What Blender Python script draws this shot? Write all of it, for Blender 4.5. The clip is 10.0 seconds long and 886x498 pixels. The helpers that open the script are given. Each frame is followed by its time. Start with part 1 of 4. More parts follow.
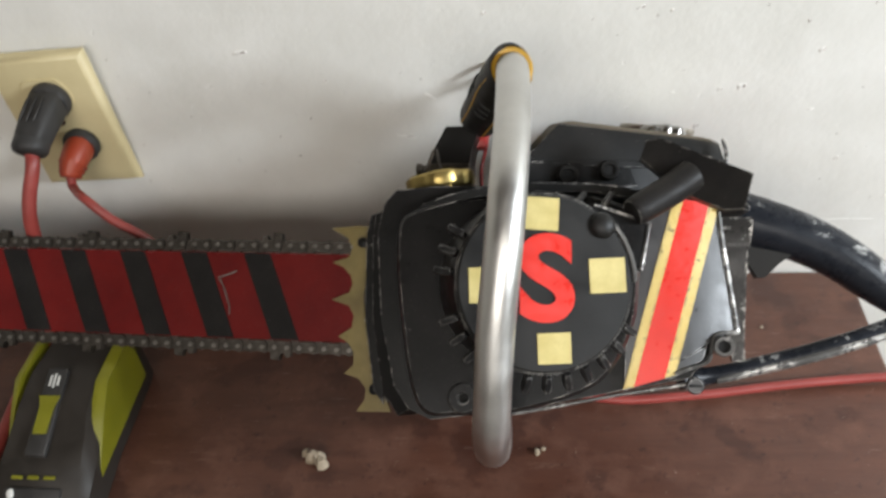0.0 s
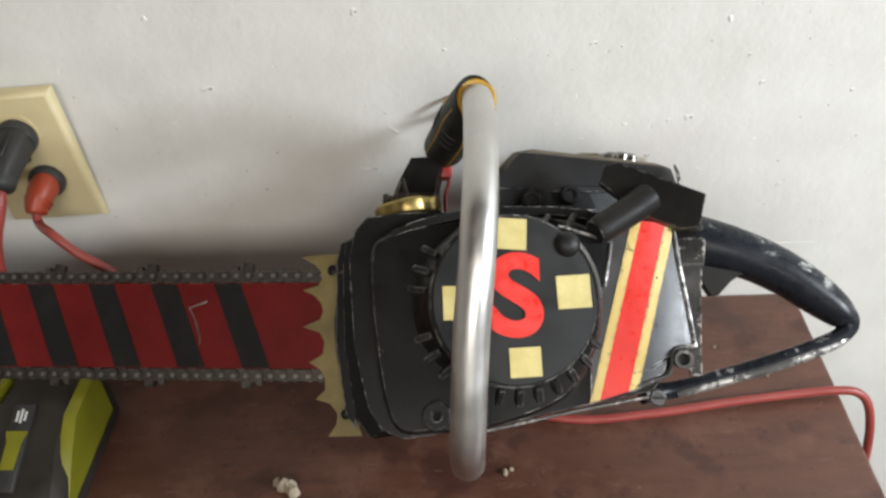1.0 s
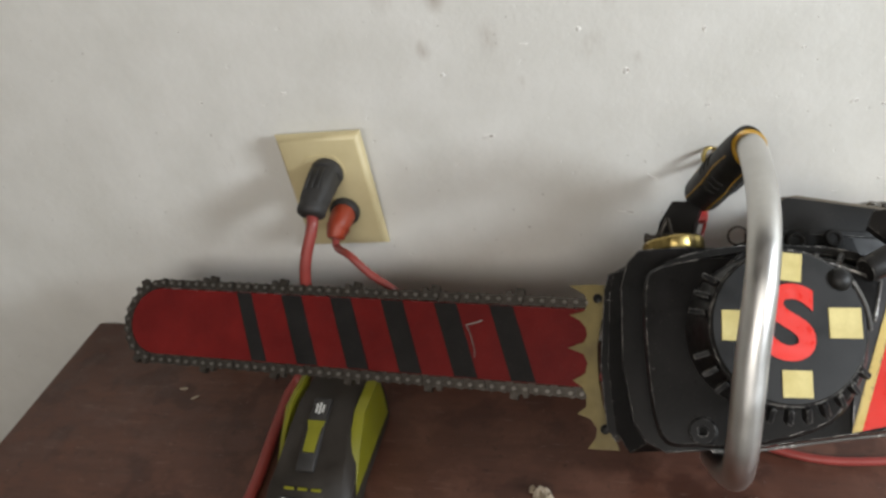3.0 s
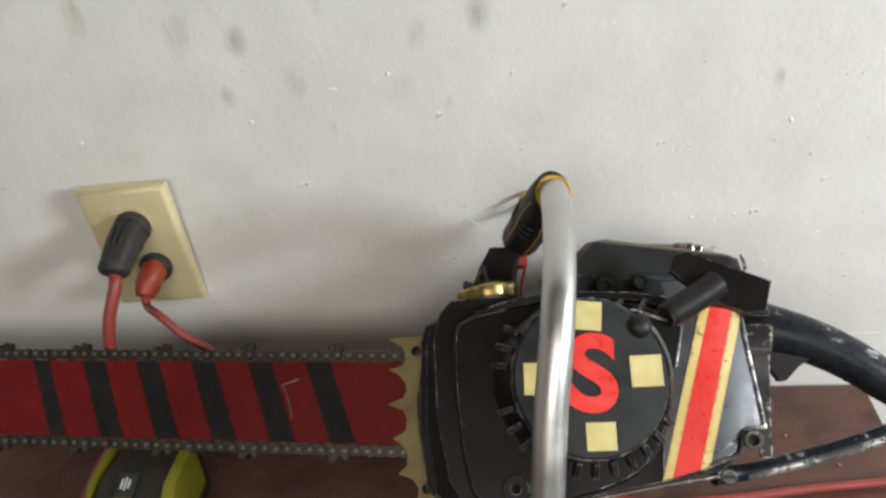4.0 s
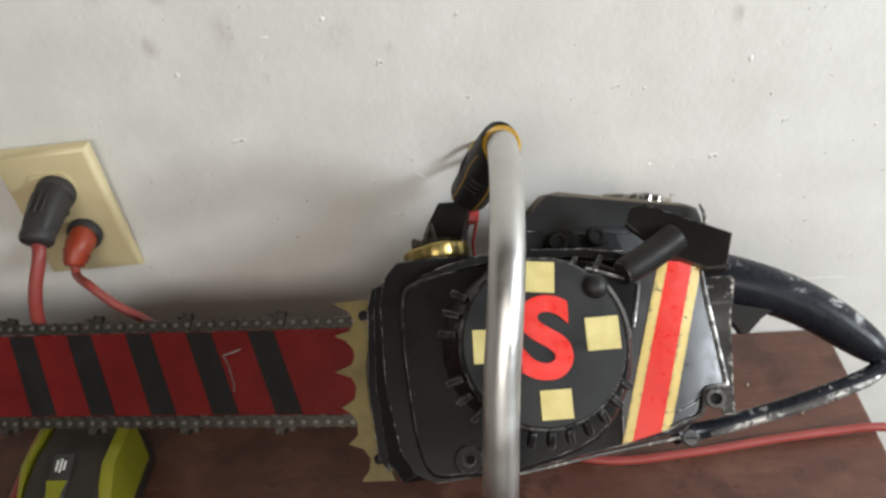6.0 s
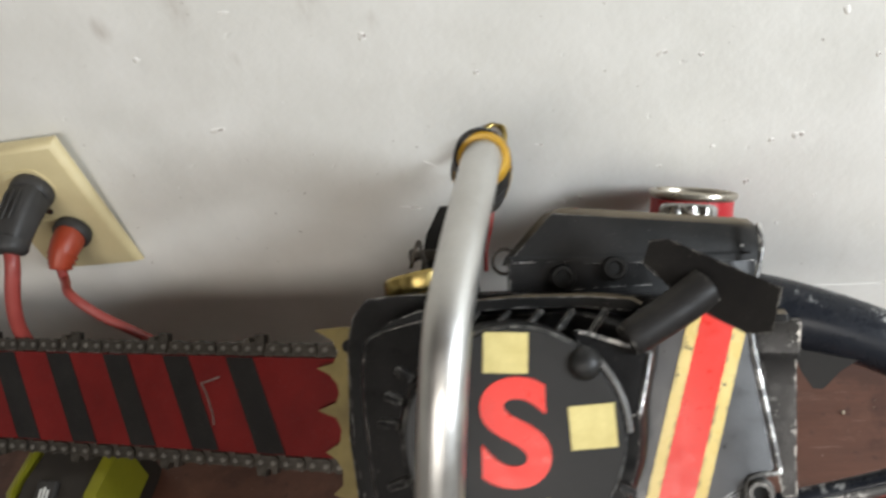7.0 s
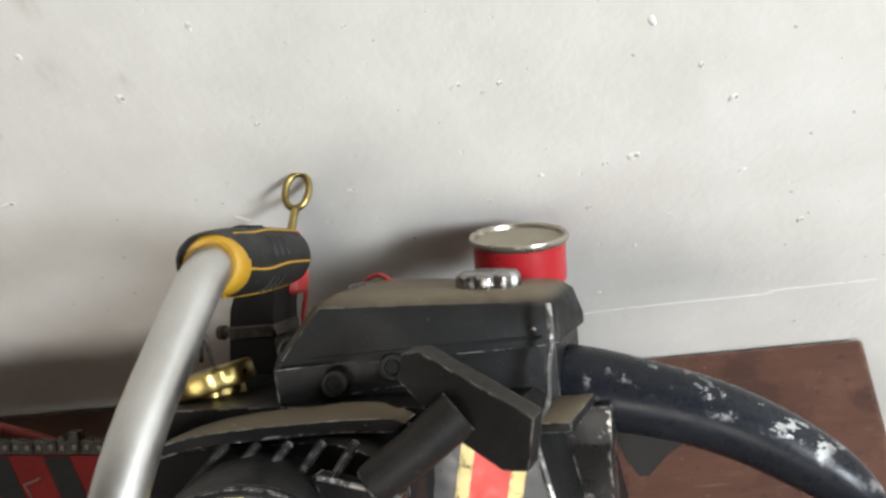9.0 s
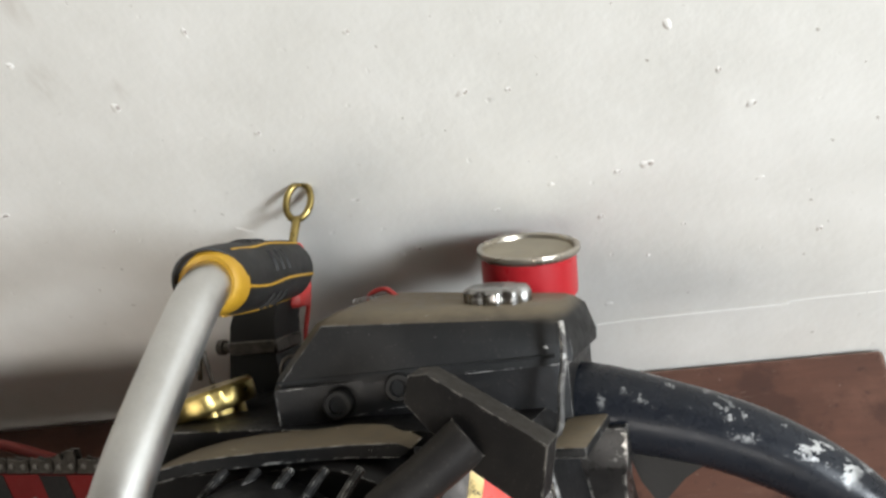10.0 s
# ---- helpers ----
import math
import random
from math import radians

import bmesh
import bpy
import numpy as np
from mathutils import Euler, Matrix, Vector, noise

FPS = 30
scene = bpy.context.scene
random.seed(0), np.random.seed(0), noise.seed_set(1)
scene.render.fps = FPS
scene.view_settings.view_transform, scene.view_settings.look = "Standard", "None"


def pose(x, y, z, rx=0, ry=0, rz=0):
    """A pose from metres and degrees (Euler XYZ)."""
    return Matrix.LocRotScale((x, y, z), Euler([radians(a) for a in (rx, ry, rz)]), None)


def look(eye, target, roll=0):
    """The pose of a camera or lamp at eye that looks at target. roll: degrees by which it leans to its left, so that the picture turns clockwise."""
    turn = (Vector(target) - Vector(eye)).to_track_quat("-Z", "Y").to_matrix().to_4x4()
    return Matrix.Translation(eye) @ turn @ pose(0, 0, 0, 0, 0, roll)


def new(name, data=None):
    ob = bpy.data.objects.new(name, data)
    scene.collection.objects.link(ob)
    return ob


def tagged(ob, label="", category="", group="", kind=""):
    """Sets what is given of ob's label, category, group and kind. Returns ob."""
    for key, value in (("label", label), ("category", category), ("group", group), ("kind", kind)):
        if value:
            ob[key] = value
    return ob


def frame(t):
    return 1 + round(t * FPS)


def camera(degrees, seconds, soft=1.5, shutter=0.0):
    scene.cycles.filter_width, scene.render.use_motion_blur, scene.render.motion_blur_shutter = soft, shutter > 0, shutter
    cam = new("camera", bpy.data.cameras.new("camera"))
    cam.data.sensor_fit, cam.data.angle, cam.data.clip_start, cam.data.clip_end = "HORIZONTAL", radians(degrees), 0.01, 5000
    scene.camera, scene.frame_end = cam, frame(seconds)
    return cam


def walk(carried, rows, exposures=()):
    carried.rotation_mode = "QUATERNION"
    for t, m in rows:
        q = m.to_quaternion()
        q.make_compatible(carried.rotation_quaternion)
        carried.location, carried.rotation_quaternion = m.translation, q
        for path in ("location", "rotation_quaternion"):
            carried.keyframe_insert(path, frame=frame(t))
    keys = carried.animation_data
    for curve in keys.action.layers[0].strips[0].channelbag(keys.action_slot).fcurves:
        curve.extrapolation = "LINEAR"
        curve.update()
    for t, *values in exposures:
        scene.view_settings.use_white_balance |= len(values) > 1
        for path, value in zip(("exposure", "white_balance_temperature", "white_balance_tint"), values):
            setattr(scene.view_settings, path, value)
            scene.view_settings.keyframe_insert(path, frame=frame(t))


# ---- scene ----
# camera and its walk: seconds, eye, target, roll
cam = camera(53.9, 10.0, soft=2.7, shutter=0.4)
PATH = [
    (0, (-0.038, -0.498, 0.462), (-0.248, 0.996, -0.851), -5.9),
    (0.5, (-0.045, -0.519, 0.467), (-0.15, 1.06, -0.757), -4.1),
    (1, (-0.049, -0.519, 0.465), (-0.136, 1.046, -0.776), -3.9),
    (1.5, (-0.053, -0.537, 0.468), (-0.15, 1.06, -0.732), -3.6),
    (2, (-0.072, -0.56, 0.479), (-0.297, 1.058, -0.675), -5.2),
    (2.2, (-0.082, -0.575, 0.481), (-0.393, 1.047, -0.647), -5.5),
    (3.3, (-0.098, -0.589, 0.494), (-0.603, 1.021, -0.579), -9.2),
    (3.5, (-0.086, -0.579, 0.492), (-0.495, 1.079, -0.549), -7.4),
    (4, (-0.057, -0.555, 0.482), (-0.28, 1.133, -0.568), -5.8),
    (4.5, (-0.059, -0.55, 0.491), (-0.288, 1.156, -0.526), -6.2),
    (5, (-0.058, -0.542, 0.482), (-0.253, 1.132, -0.595), -7.0),
    (5.5, (-0.051, -0.534, 0.477), (-0.169, 1.131, -0.624), -6.4),
    (5.7, (-0.05, -0.533, 0.475), (-0.168, 1.117, -0.649), -6.2),
    (6.8, (-0.01, -0.43, 0.455), (-0.406, 1.058, -0.821), -12.4),
    (7, (0.023, -0.396, 0.452), (-0.468, 1.04, -0.852), -15.6),
    (7.5, (0.082, -0.365, 0.452), (-0.573, 0.944, -0.911), -22.3),
    (8, (0.119, -0.347, 0.462), (-0.538, 0.953, -0.909), -25.6),
    (8.5, (0.125, -0.337, 0.458), (-0.498, 0.993, -0.9), -25.6),
    (9, (0.121, -0.294, 0.438), (-0.457, 0.996, -0.977), -25.4),
    (9.5, (0.114, -0.266, 0.422), (-0.482, 0.955, -1.046), -27.4),
    (10, (0.117, -0.281, 0.432), (-0.472, 1.008, -0.98), -26.0),
]
walk(cam, [(t, look(eye, target, roll)) for t, eye, target, roll in PATH], [(0.0, 0.0), (1.5, 0.0), (2.0, -0.06), (3.5, -0.16), (5.0, -0.16), (5.7, -0.13), (7.0, -0.03), (8.5, 0.0), (9.5, 0.06), (10.0, 0.03)])
# ---- end of walk ----

# ---- world, window light, front fill ----
world = bpy.data.worlds.new("daylight")
scene.world = world
world.use_nodes = True
_n = world.node_tree.nodes
_sky = _n.new("ShaderNodeTexSky")
_sky.sky_type = "NISHITA"
_sky.sun_disc = False
_sky.sun_elevation, _sky.sun_rotation = radians(40), radians(120)
world.node_tree.links.new(_sky.outputs[0], _n["Background"].inputs[0])
_n["Background"].inputs[1].default_value = 0.12

WINDOW_Y, WINDOW_Z = (-1.05, -0.38), (0.50, 0.90)
_lamp = bpy.data.lights.new("window_daylight", "AREA")
_lamp.shape, _lamp.size, _lamp.size_y = "RECTANGLE", 0.50, 0.24
_lamp.energy, _lamp.color = 29.0, (0.86, 0.935, 1.0)
_lo = new("window_daylight", _lamp)
_lo.matrix_world = look((1.24, -0.71, 0.70), (0.0, -0.05, 0.15))
# added fill lamp behind the camera, in an opening made for it
FRONT_X, FRONT_Z = (-0.75, 0.75), (0.78, 1.40)
_lamp2 = bpy.data.lights.new("front_fill", "AREA")
_lamp2.shape, _lamp2.size, _lamp2.size_y = "RECTANGLE", 1.45, 0.55
_lamp2.energy, _lamp2.color = 22.5, (1.0, 0.94, 0.86)
_lo2 = new("front_fill", _lamp2)
_lo2.matrix_world = look((0.0, -1.99, 1.09), (-0.1, 0.0, 0.25))


# ---- materials ----
class Nodes:
    """A small wrapper to wire node materials."""

    def __init__(self, name):
        self.m = bpy.data.materials.new(name)
        self.m.use_nodes = True
        self.t = self.m.node_tree
        self.b = self.t.nodes["Principled BSDF"]
        self.co = self.t.nodes.new("ShaderNodeTexCoord").outputs["Object"]

    def node(self, kind, **kw):
        n = self.t.nodes.new(kind)
        for k, v in kw.items():
            n.inputs[k].default_value = v
        return n

    def link(self, a, b):
        self.t.links.new(a, b)

    def noise(self, scale, detail=4.0, rough=0.6, stretch=None):
        n = self.node("ShaderNodeTexNoise", Scale=scale, Detail=detail, Roughness=rough)
        src = self.co
        if stretch:
            mp = self.t.nodes.new("ShaderNodeMapping")
            mp.inputs["Scale"].default_value = stretch
            self.link(self.co, mp.inputs[0])
            src = mp.outputs[0]
        self.link(src, n.inputs["Vector"])
        return n.outputs["Fac"]

    def ramp(self, fac, lo, hi, a=0.0, b=1.0):
        n = self.t.nodes.new("ShaderNodeMapRange")
        n.inputs["From Min"].default_value, n.inputs["From Max"].default_value = lo, hi
        n.inputs["To Min"].default_value, n.inputs["To Max"].default_value = a, b
        n.clamp = True
        self.link(fac, n.inputs["Value"])
        return n.outputs[0]

    def mix(self, fac, a, b):
        n = self.t.nodes.new("ShaderNodeMix")
        n.data_type = "RGBA"
        for slot, v in ((0, fac), (6, a), (7, b)):
            if isinstance(v, (int, float)):
                n.inputs[slot].default_value = v
            elif isinstance(v, tuple):
                n.inputs[slot].default_value = (*v, 1.0)
            else:
                self.link(v, n.inputs[slot])
        return n.outputs[2]

    def math(self, op, a, b=0.0):
        n = self.t.nodes.new("ShaderNodeMath")
        n.operation = op
        for slot, v in ((0, a), (1, b)):
            if isinstance(v, (int, float)):
                n.inputs[slot].default_value = v
            else:
                self.link(v, n.inputs[slot])
        return n.outputs[0]

    def set(self, key, v):
        if isinstance(v, (int, float)):
            self.b.inputs[key].default_value = v
        elif isinstance(v, tuple):
            self.b.inputs[key].default_value = (*v, 1.0)
        else:
            self.link(v, self.b.inputs[key])

    def bump(self, height, strength=0.3, distance=0.001):
        n = self.node("ShaderNodeBump", Strength=strength, Distance=distance)
        self.link(height, n.inputs["Height"])
        self.link(n.outputs[0], self.b.inputs["Normal"])


def plain(name, dark, light, rough=0.5, metal=0.0, scale=60.0, bump=0.15, fine=600.0, dist=0.0006):
    """Two-scale colour variation, varied gloss and fine relief."""
    k = Nodes(name)
    big, small = k.noise(scale), k.noise(fine, 2.0)
    fac = k.math("ADD", k.math("MULTIPLY", k.ramp(big, 0.3, 0.7), 0.7), k.math("MULTIPLY", small, 0.3))
    k.set("Base Color", k.mix(fac, dark, light))
    k.set("Roughness", k.ramp(big, 0.25, 0.75, max(rough - 0.1, 0.03), min(rough + 0.12, 1.0)))
    k.set("Metallic", metal)
    k.bump(small, bump, dist)
    return k.m


def worn(name, dark, light, bare, rough=0.4, chips=0.69, edge=0.0, dust=0.0, bare_metal=0.9, size=170.0, above=False):
    """Paint, rubbed through to metal on edges and in chips; dust lies on faces that look up in the saw's own upright."""
    k = Nodes(name)
    big, mid, small = k.noise(35.0), k.noise(size, 5.0, 0.7), k.noise(700.0, 2.0)
    chip = k.math("MULTIPLY", k.ramp(mid, chips, chips + 0.02), k.ramp(big, 0.45, 0.6))
    if above:
        up = k.t.nodes.new("ShaderNodeSeparateXYZ")
        k.link(k.t.nodes.new("ShaderNodeTexCoord").outputs["Normal"], up.inputs[0])
        chip = k.math("MULTIPLY", chip, k.ramp(k.math("ADD", up.outputs[1], mid), 0.75, 1.05))
    bald = chip
    if edge:
        geo = k.t.nodes.new("ShaderNodeNewGeometry")
        bv = k.t.nodes.new("ShaderNodeBevel")
        bv.samples = 4
        bv.inputs["Radius"].default_value = edge
        dot = k.t.nodes.new("ShaderNodeVectorMath")
        dot.operation = "DOT_PRODUCT"
        k.link(geo.outputs["Normal"], dot.inputs[0])
        k.link(bv.outputs[0], dot.inputs[1])
        rim = k.math("MULTIPLY", k.ramp(dot.outputs["Value"], 0.97, 0.88), k.ramp(mid, 0.46, 0.60))
        bald = k.math("MAXIMUM", rim, chip)
    paint = k.mix(k.ramp(big, 0.3, 0.7), dark, light)
    paint = k.mix(k.math("MULTIPLY", k.ramp(small, 0.62, 0.75), 0.12), paint, (0.16, 0.14, 0.12))
    if dust:
        sep = k.t.nodes.new("ShaderNodeSeparateXYZ")
        tc = k.t.nodes.new("ShaderNodeTexCoord")
        k.link(tc.outputs["Normal"], sep.inputs[0])
        lie = k.math("MULTIPLY", k.ramp(sep.outputs[1], 0.55, 0.95), k.ramp(mid, 0.2, 0.6, dust * 0.55, dust))
        paint = k.mix(lie, paint, (0.20, 0.160, 0.108))
    k.set("Base Color", k.mix(bald, paint, bare))
    k.set("Metallic", k.math("MULTIPLY", bald, bare_metal))
    k.set("Roughness", k.ramp(mid, 0.3, 0.7, rough - 0.1, rough + 0.15))
    k.bump(k.math("SUBTRACT", k.math("MULTIPLY", small, 0.5), bald), 0.35, 0.0004)
    return k.m


def wall_material():
    k = Nodes("painted_plaster")
    big, mid, small, fine = k.noise(2.2, 3.0), k.noise(16.0, 5.0), k.noise(90.0, 4.0), k.noise(420.0, 3.0)
    drip = k.noise(22.0, 5.0, 0.65, (1.0, 1.0, 0.32))
    c = k.mix(k.ramp(mid, 0.35, 0.7), (0.66, 0.645, 0.60), (0.74, 0.725, 0.685))
    c = k.mix(k.ramp(big, 0.4, 0.65, 0.0, 0.35), c, (0.62, 0.60, 0.55))
    # brown scuffs, most of them in a patch high on the wall
    spots = [(-0.293, 0.313, 0.020), (-0.256, 0.306, 0.014), (-0.220, 0.275, 0.016), (-0.146, 0.263, 0.014), (-0.131, 0.301, 0.016),
             (-0.092, 0.314, 0.015), (-0.269, 0.267, 0.010), (-0.348, 0.285, 0.012), (-0.200, 0.239, 0.008), (-0.451, 0.185, 0.022),
             (-0.114, 0.252, 0.009), (-0.362, 0.331, 0.02), (-0.195, 0.329, 0.014), (0.101, 0.260, 0.008)]
    sep = k.t.nodes.new("ShaderNodeSeparateXYZ")
    k.link(k.co, sep.inputs[0])
    stain = 0.0
    for sx, sz, r in spots:
        dx = k.math("MULTIPLY", k.math("SUBTRACT", sep.outputs[0], sx), 1.5)
        dz = k.math("SUBTRACT", sep.outputs[2], sz)
        d = k.math("SQRT", k.math("ADD", k.math("MULTIPLY", dx, dx), k.math("MULTIPLY", dz, dz)))
        stain = k.math("MAXIMUM", stain, k.ramp(d, r * 0.2, r, 1.0, 0.0))
    stain = k.math("MULTIPLY", stain, k.ramp(drip, 0.45, 0.57))
    stain = k.math("MAXIMUM", k.math("MULTIPLY", stain, 0.6), k.math("MULTIPLY", k.ramp(drip, 0.70, 0.80), 0.2))
    c = k.mix(stain, c, (0.33, 0.27, 0.22))
    speck = k.ramp(k.noise(240.0, 1.0), 0.755, 0.775)
    c = k.mix(k.math("MULTIPLY", speck, 0.7), c, (0.30, 0.26, 0.22))
    k.set("Base Color", c)
    k.set("Roughness", k.ramp(mid, 0.3, 0.7, 0.42, 0.6))
    h = k.math("ADD", k.math("MULTIPLY", mid, 2.0), k.math("ADD", k.math("MULTIPLY", small, 0.34), k.math("MULTIPLY", fine, 0.05)))
    pit = k.ramp(k.noise(120.0, 2.0), 0.70, 0.78)
    h = k.math("SUBTRACT", h, k.math("MULTIPLY", pit, 0.5))
    h = k.math("ADD", h, k.math("MULTIPLY", k.noise(150.0, 4.0, 0.6), k.ramp(big, 0.42, 0.6, 0.05, 0.5)))
    k.bump(h, 0.44, 0.0016)
    return k.m


def table_material():
    k = Nodes("red_brown_varnished_board")
    big, mid, small = k.noise(6.0, 4.0), k.noise(30.0, 6.0, 0.7), k.noise(420.0, 3.0)
    grain = k.noise(30.0, 6.0, 0.65, (0.6, 4.0, 1.0))
    c = k.mix(k.ramp(grain, 0.25, 0.75), (0.066, 0.026, 0.016), (0.118, 0.048, 0.030))
    c = k.mix(k.ramp(big, 0.42, 0.60, 0.0, 0.7), c, (0.070, 0.026, 0.016))
    c = k.mix(k.ramp(mid, 0.50, 0.68, 0.0, 0.75), c, (0.140, 0.064, 0.042))
    # dried spills with sharp borders, pale smears, scratches, grit
    blot = k.ramp(k.noise(17.0, 5.0, 0.6), 0.54, 0.60)
    c = k.mix(k.math("MULTIPLY", blot, 0.6), c, (0.040, 0.014, 0.009))
    smear = k.ramp(k.noise(48.0, 6.0, 0.75, (0.5, 1.6, 1.0)), 0.60, 0.70)
    c = k.mix(k.math("MULTIPLY", smear, 0.5), c, (0.19, 0.105, 0.075))
    dirt = k.ramp(k.noise(140.0, 4.0, 0.7), 0.60, 0.68)
    c = k.mix(k.math("MULTIPLY", dirt, 0.55), c, (0.030, 0.013, 0.010))
    scratch = k.ramp(k.noise(40.0, 3.0, 0.6, (1.0, 14.0, 1.0)), 0.70, 0.74)
    c = k.mix(k.math("MULTIPLY", scratch, 0.35), c, (0.34, 0.25, 0.20))
    c = k.mix(k.math("MULTIPLY", k.ramp(small, 0.71, 0.75), 0.6), c, (0.40, 0.34, 0.28))
    # bare board where the edges are rubbed
    geo = k.t.nodes.new("ShaderNodeNewGeometry")
    bv = k.t.nodes.new("ShaderNodeBevel")
    bv.samples = 4
    bv.inputs["Radius"].default_value = 0.005
    dot = k.t.nodes.new("ShaderNodeVectorMath")
    dot.operation = "DOT_PRODUCT"
    k.link(geo.outputs["Normal"], dot.inputs[0])
    k.link(bv.outputs[0], dot.inputs[1])
    rim = k.math("MULTIPLY", k.ramp(dot.outputs["Value"], 0.98, 0.88), k.ramp(k.noise(70.0, 5.0, 0.7), 0.42, 0.58))
    c = k.mix(k.math("MULTIPLY", rim, 0.7), c, (0.36, 0.25, 0.19))
    k.set("Base Color", c)
    k.set("Roughness", k.ramp(mid, 0.3, 0.7, 0.36, 0.62))
    k.bump(k.math("ADD", k.math("MULTIPLY", grain, 0.6), k.math("MULTIPLY", small, 0.3)), 0.25, 0.0006)
    return k.m


WALL = wall_material()
TABLE = table_material()
# pale, so the unseen side walls bounce light into the shadows
ROOM = plain("plain_room_paint", (0.58, 0.56, 0.52), (0.68, 0.66, 0.61), 0.75, 0, 3.0, 0.2, 80.0)
BRIGHT = plain("pale_front_wall_paint", (0.30, 0.28, 0.25), (0.40, 0.37, 0.33), 0.75, 0, 3.0, 0.2, 80.0)
# assumed ceiling, dark to keep light off upward faces
DARK_CEILING = plain("dark_unseen_ceiling", (0.07, 0.055, 0.045), (0.12, 0.10, 0.08), 0.8, 0, 5.0, 0.3, 90.0)
CONCRETE = plain("floor_concrete", (0.10, 0.095, 0.09), (0.17, 0.16, 0.15), 0.8, 0, 4.0, 0.4, 120.0, 0.002)
BLACK = worn("black_saw_paint", (0.007, 0.007, 0.007), (0.014, 0.013, 0.013), (0.50, 0.48, 0.45), 0.36, 0.69, 0.0011)
DUSTY = worn("dusty_black_paint", (0.009, 0.009, 0.009), (0.018, 0.017, 0.016), (0.50, 0.48, 0.45), 0.5, 0.67, 0.0009, 0.9)
# near-black paint, glossed so that the window's reflection greys the panel
GLOSSED = worn("glossed_rubbed_panel", (0.016, 0.016, 0.018), (0.038, 0.038, 0.041), (0.62, 0.61, 0.60), 0.36, 0.70, 0.0012)
RUBBER = plain("black_rubber", (0.010, 0.009, 0.009), (0.020, 0.019, 0.017), 0.55, 0, 90.0, 0.2)
PLASTIC = plain("black_plastic", (0.008, 0.008, 0.008), (0.015, 0.014, 0.013), 0.40, 0, 60.0, 0.12)
HANDLE = worn("worn_handle_paint", (0.008, 0.009, 0.012), (0.015, 0.017, 0.022), (0.50, 0.50, 0.49), 0.28, 0.56, 0.0, 0.0, 0.6, 95.0, True)
ALU = plain("brushed_aluminium", (0.50, 0.49, 0.47), (0.66, 0.65, 0.63), 0.38, 1.0, 40.0, 0.12, 500.0)
CHROME = plain("dulled_chrome", (0.22, 0.21, 0.20), (0.40, 0.39, 0.37), 0.24, 1.0, 60.0, 0.05)
STEEL = plain("oily_chain_steel", (0.040, 0.035, 0.030), (0.13, 0.115, 0.10), 0.40, 0.85, 250.0, 0.3)
RIVET = plain("rubbed_rivet", (0.10, 0.09, 0.08), (0.34, 0.32, 0.29), 0.42, 0.7, 300.0, 0.1)
BRASS = plain("brass", (0.26, 0.19, 0.065), (0.46, 0.35, 0.13), 0.30, 1.0, 120.0, 0.1)
SPIKE = worn("chipped_yellow_spike_paint", (0.13, 0.095, 0.030), (0.24, 0.185, 0.06), (0.07, 0.06, 0.05), 0.5, 0.66, 0.0, 0, 0.3)
RUBBED = worn("rubbed_metal_edge", (0.05, 0.048, 0.045), (0.10, 0.095, 0.09), (0.62, 0.60, 0.57), 0.32, 0.50, 0.0)
BAR_RED = worn("red_bar_paint", (0.105, 0.007, 0.007), (0.155, 0.011, 0.010), (0.10, 0.06, 0.05), 0.42, 0.74, 0.0, 0, 0.2)
BAR_BLACK = worn("black_bar_paint", (0.010, 0.009, 0.009), (0.018, 0.017, 0.016), (0.16, 0.12, 0.11), 0.45, 0.74, 0.0, 0, 0.2)
RED = worn("bright_red_paint", (0.60, 0.022, 0.014), (0.72, 0.032, 0.020), (0.55, 0.40, 0.34), 0.32, 0.74, 0.0, 0, 0.1)
GOLD = worn("cream_gold_stripe", (0.56, 0.40, 0.12), (0.72, 0.56, 0.22), (0.03, 0.027, 0.022), 0.30, 0.60, 0.0022, 0, 0.2)
TAPE = plain("pale_yellow_tape", (0.46, 0.37, 0.13), (0.62, 0.52, 0.21), 0.42, 0, 120.0, 0.15)
YELLOW = plain("amber_grip_rubber", (0.36, 0.19, 0.012), (0.48, 0.27, 0.018), 0.5, 0, 90.0, 0.15)
CORD = plain("red_cord_sheath", (0.22, 0.034, 0.028), (0.31, 0.052, 0.042), 0.42, 0, 70.0, 0.2)
WIRE = plain("thin_red_wire", (0.45, 0.03, 0.03), (0.55, 0.05, 0.04), 0.4)
ORANGE = plain("orange_plug_rubber", (0.27, 0.034, 0.014), (0.36, 0.055, 0.021), 0.42, 0, 90.0, 0.15)
PLUGBLACK = plain("grey_black_plug_rubber", (0.022, 0.021, 0.020), (0.045, 0.042, 0.04), 0.5, 0, 90.0, 0.25)
IVORY = plain("aged_ivory_plate", (0.52, 0.43, 0.24), (0.62, 0.53, 0.31), 0.36, 0, 25.0, 0.06)
WHITE = plain("bare_plaster", (0.66, 0.64, 0.60), (0.80, 0.78, 0.74), 0.8, 0, 300.0, 0.3)
# painted shade for the right side of the wall's pits
PIT_SHADE = plain("pit_shade", (0.32, 0.28, 0.25), (0.46, 0.42, 0.38), 0.85, 0, 300.0, 0.4)
TINRED = plain("red_tin_paint", (0.38, 0.012, 0.018), (0.46, 0.018, 0.024), 0.32, 0, 60.0, 0.05)
TINLID = plain("dusty_tin_lid", (0.30, 0.26, 0.19), (0.44, 0.39, 0.30), 0.65, 0.1, 60.0, 0.15)
TOOLGREY = plain("warm_grey_tool_plastic", (0.020, 0.0165, 0.0135), (0.036, 0.030, 0.025), 0.5, 0, 50.0, 0.25)
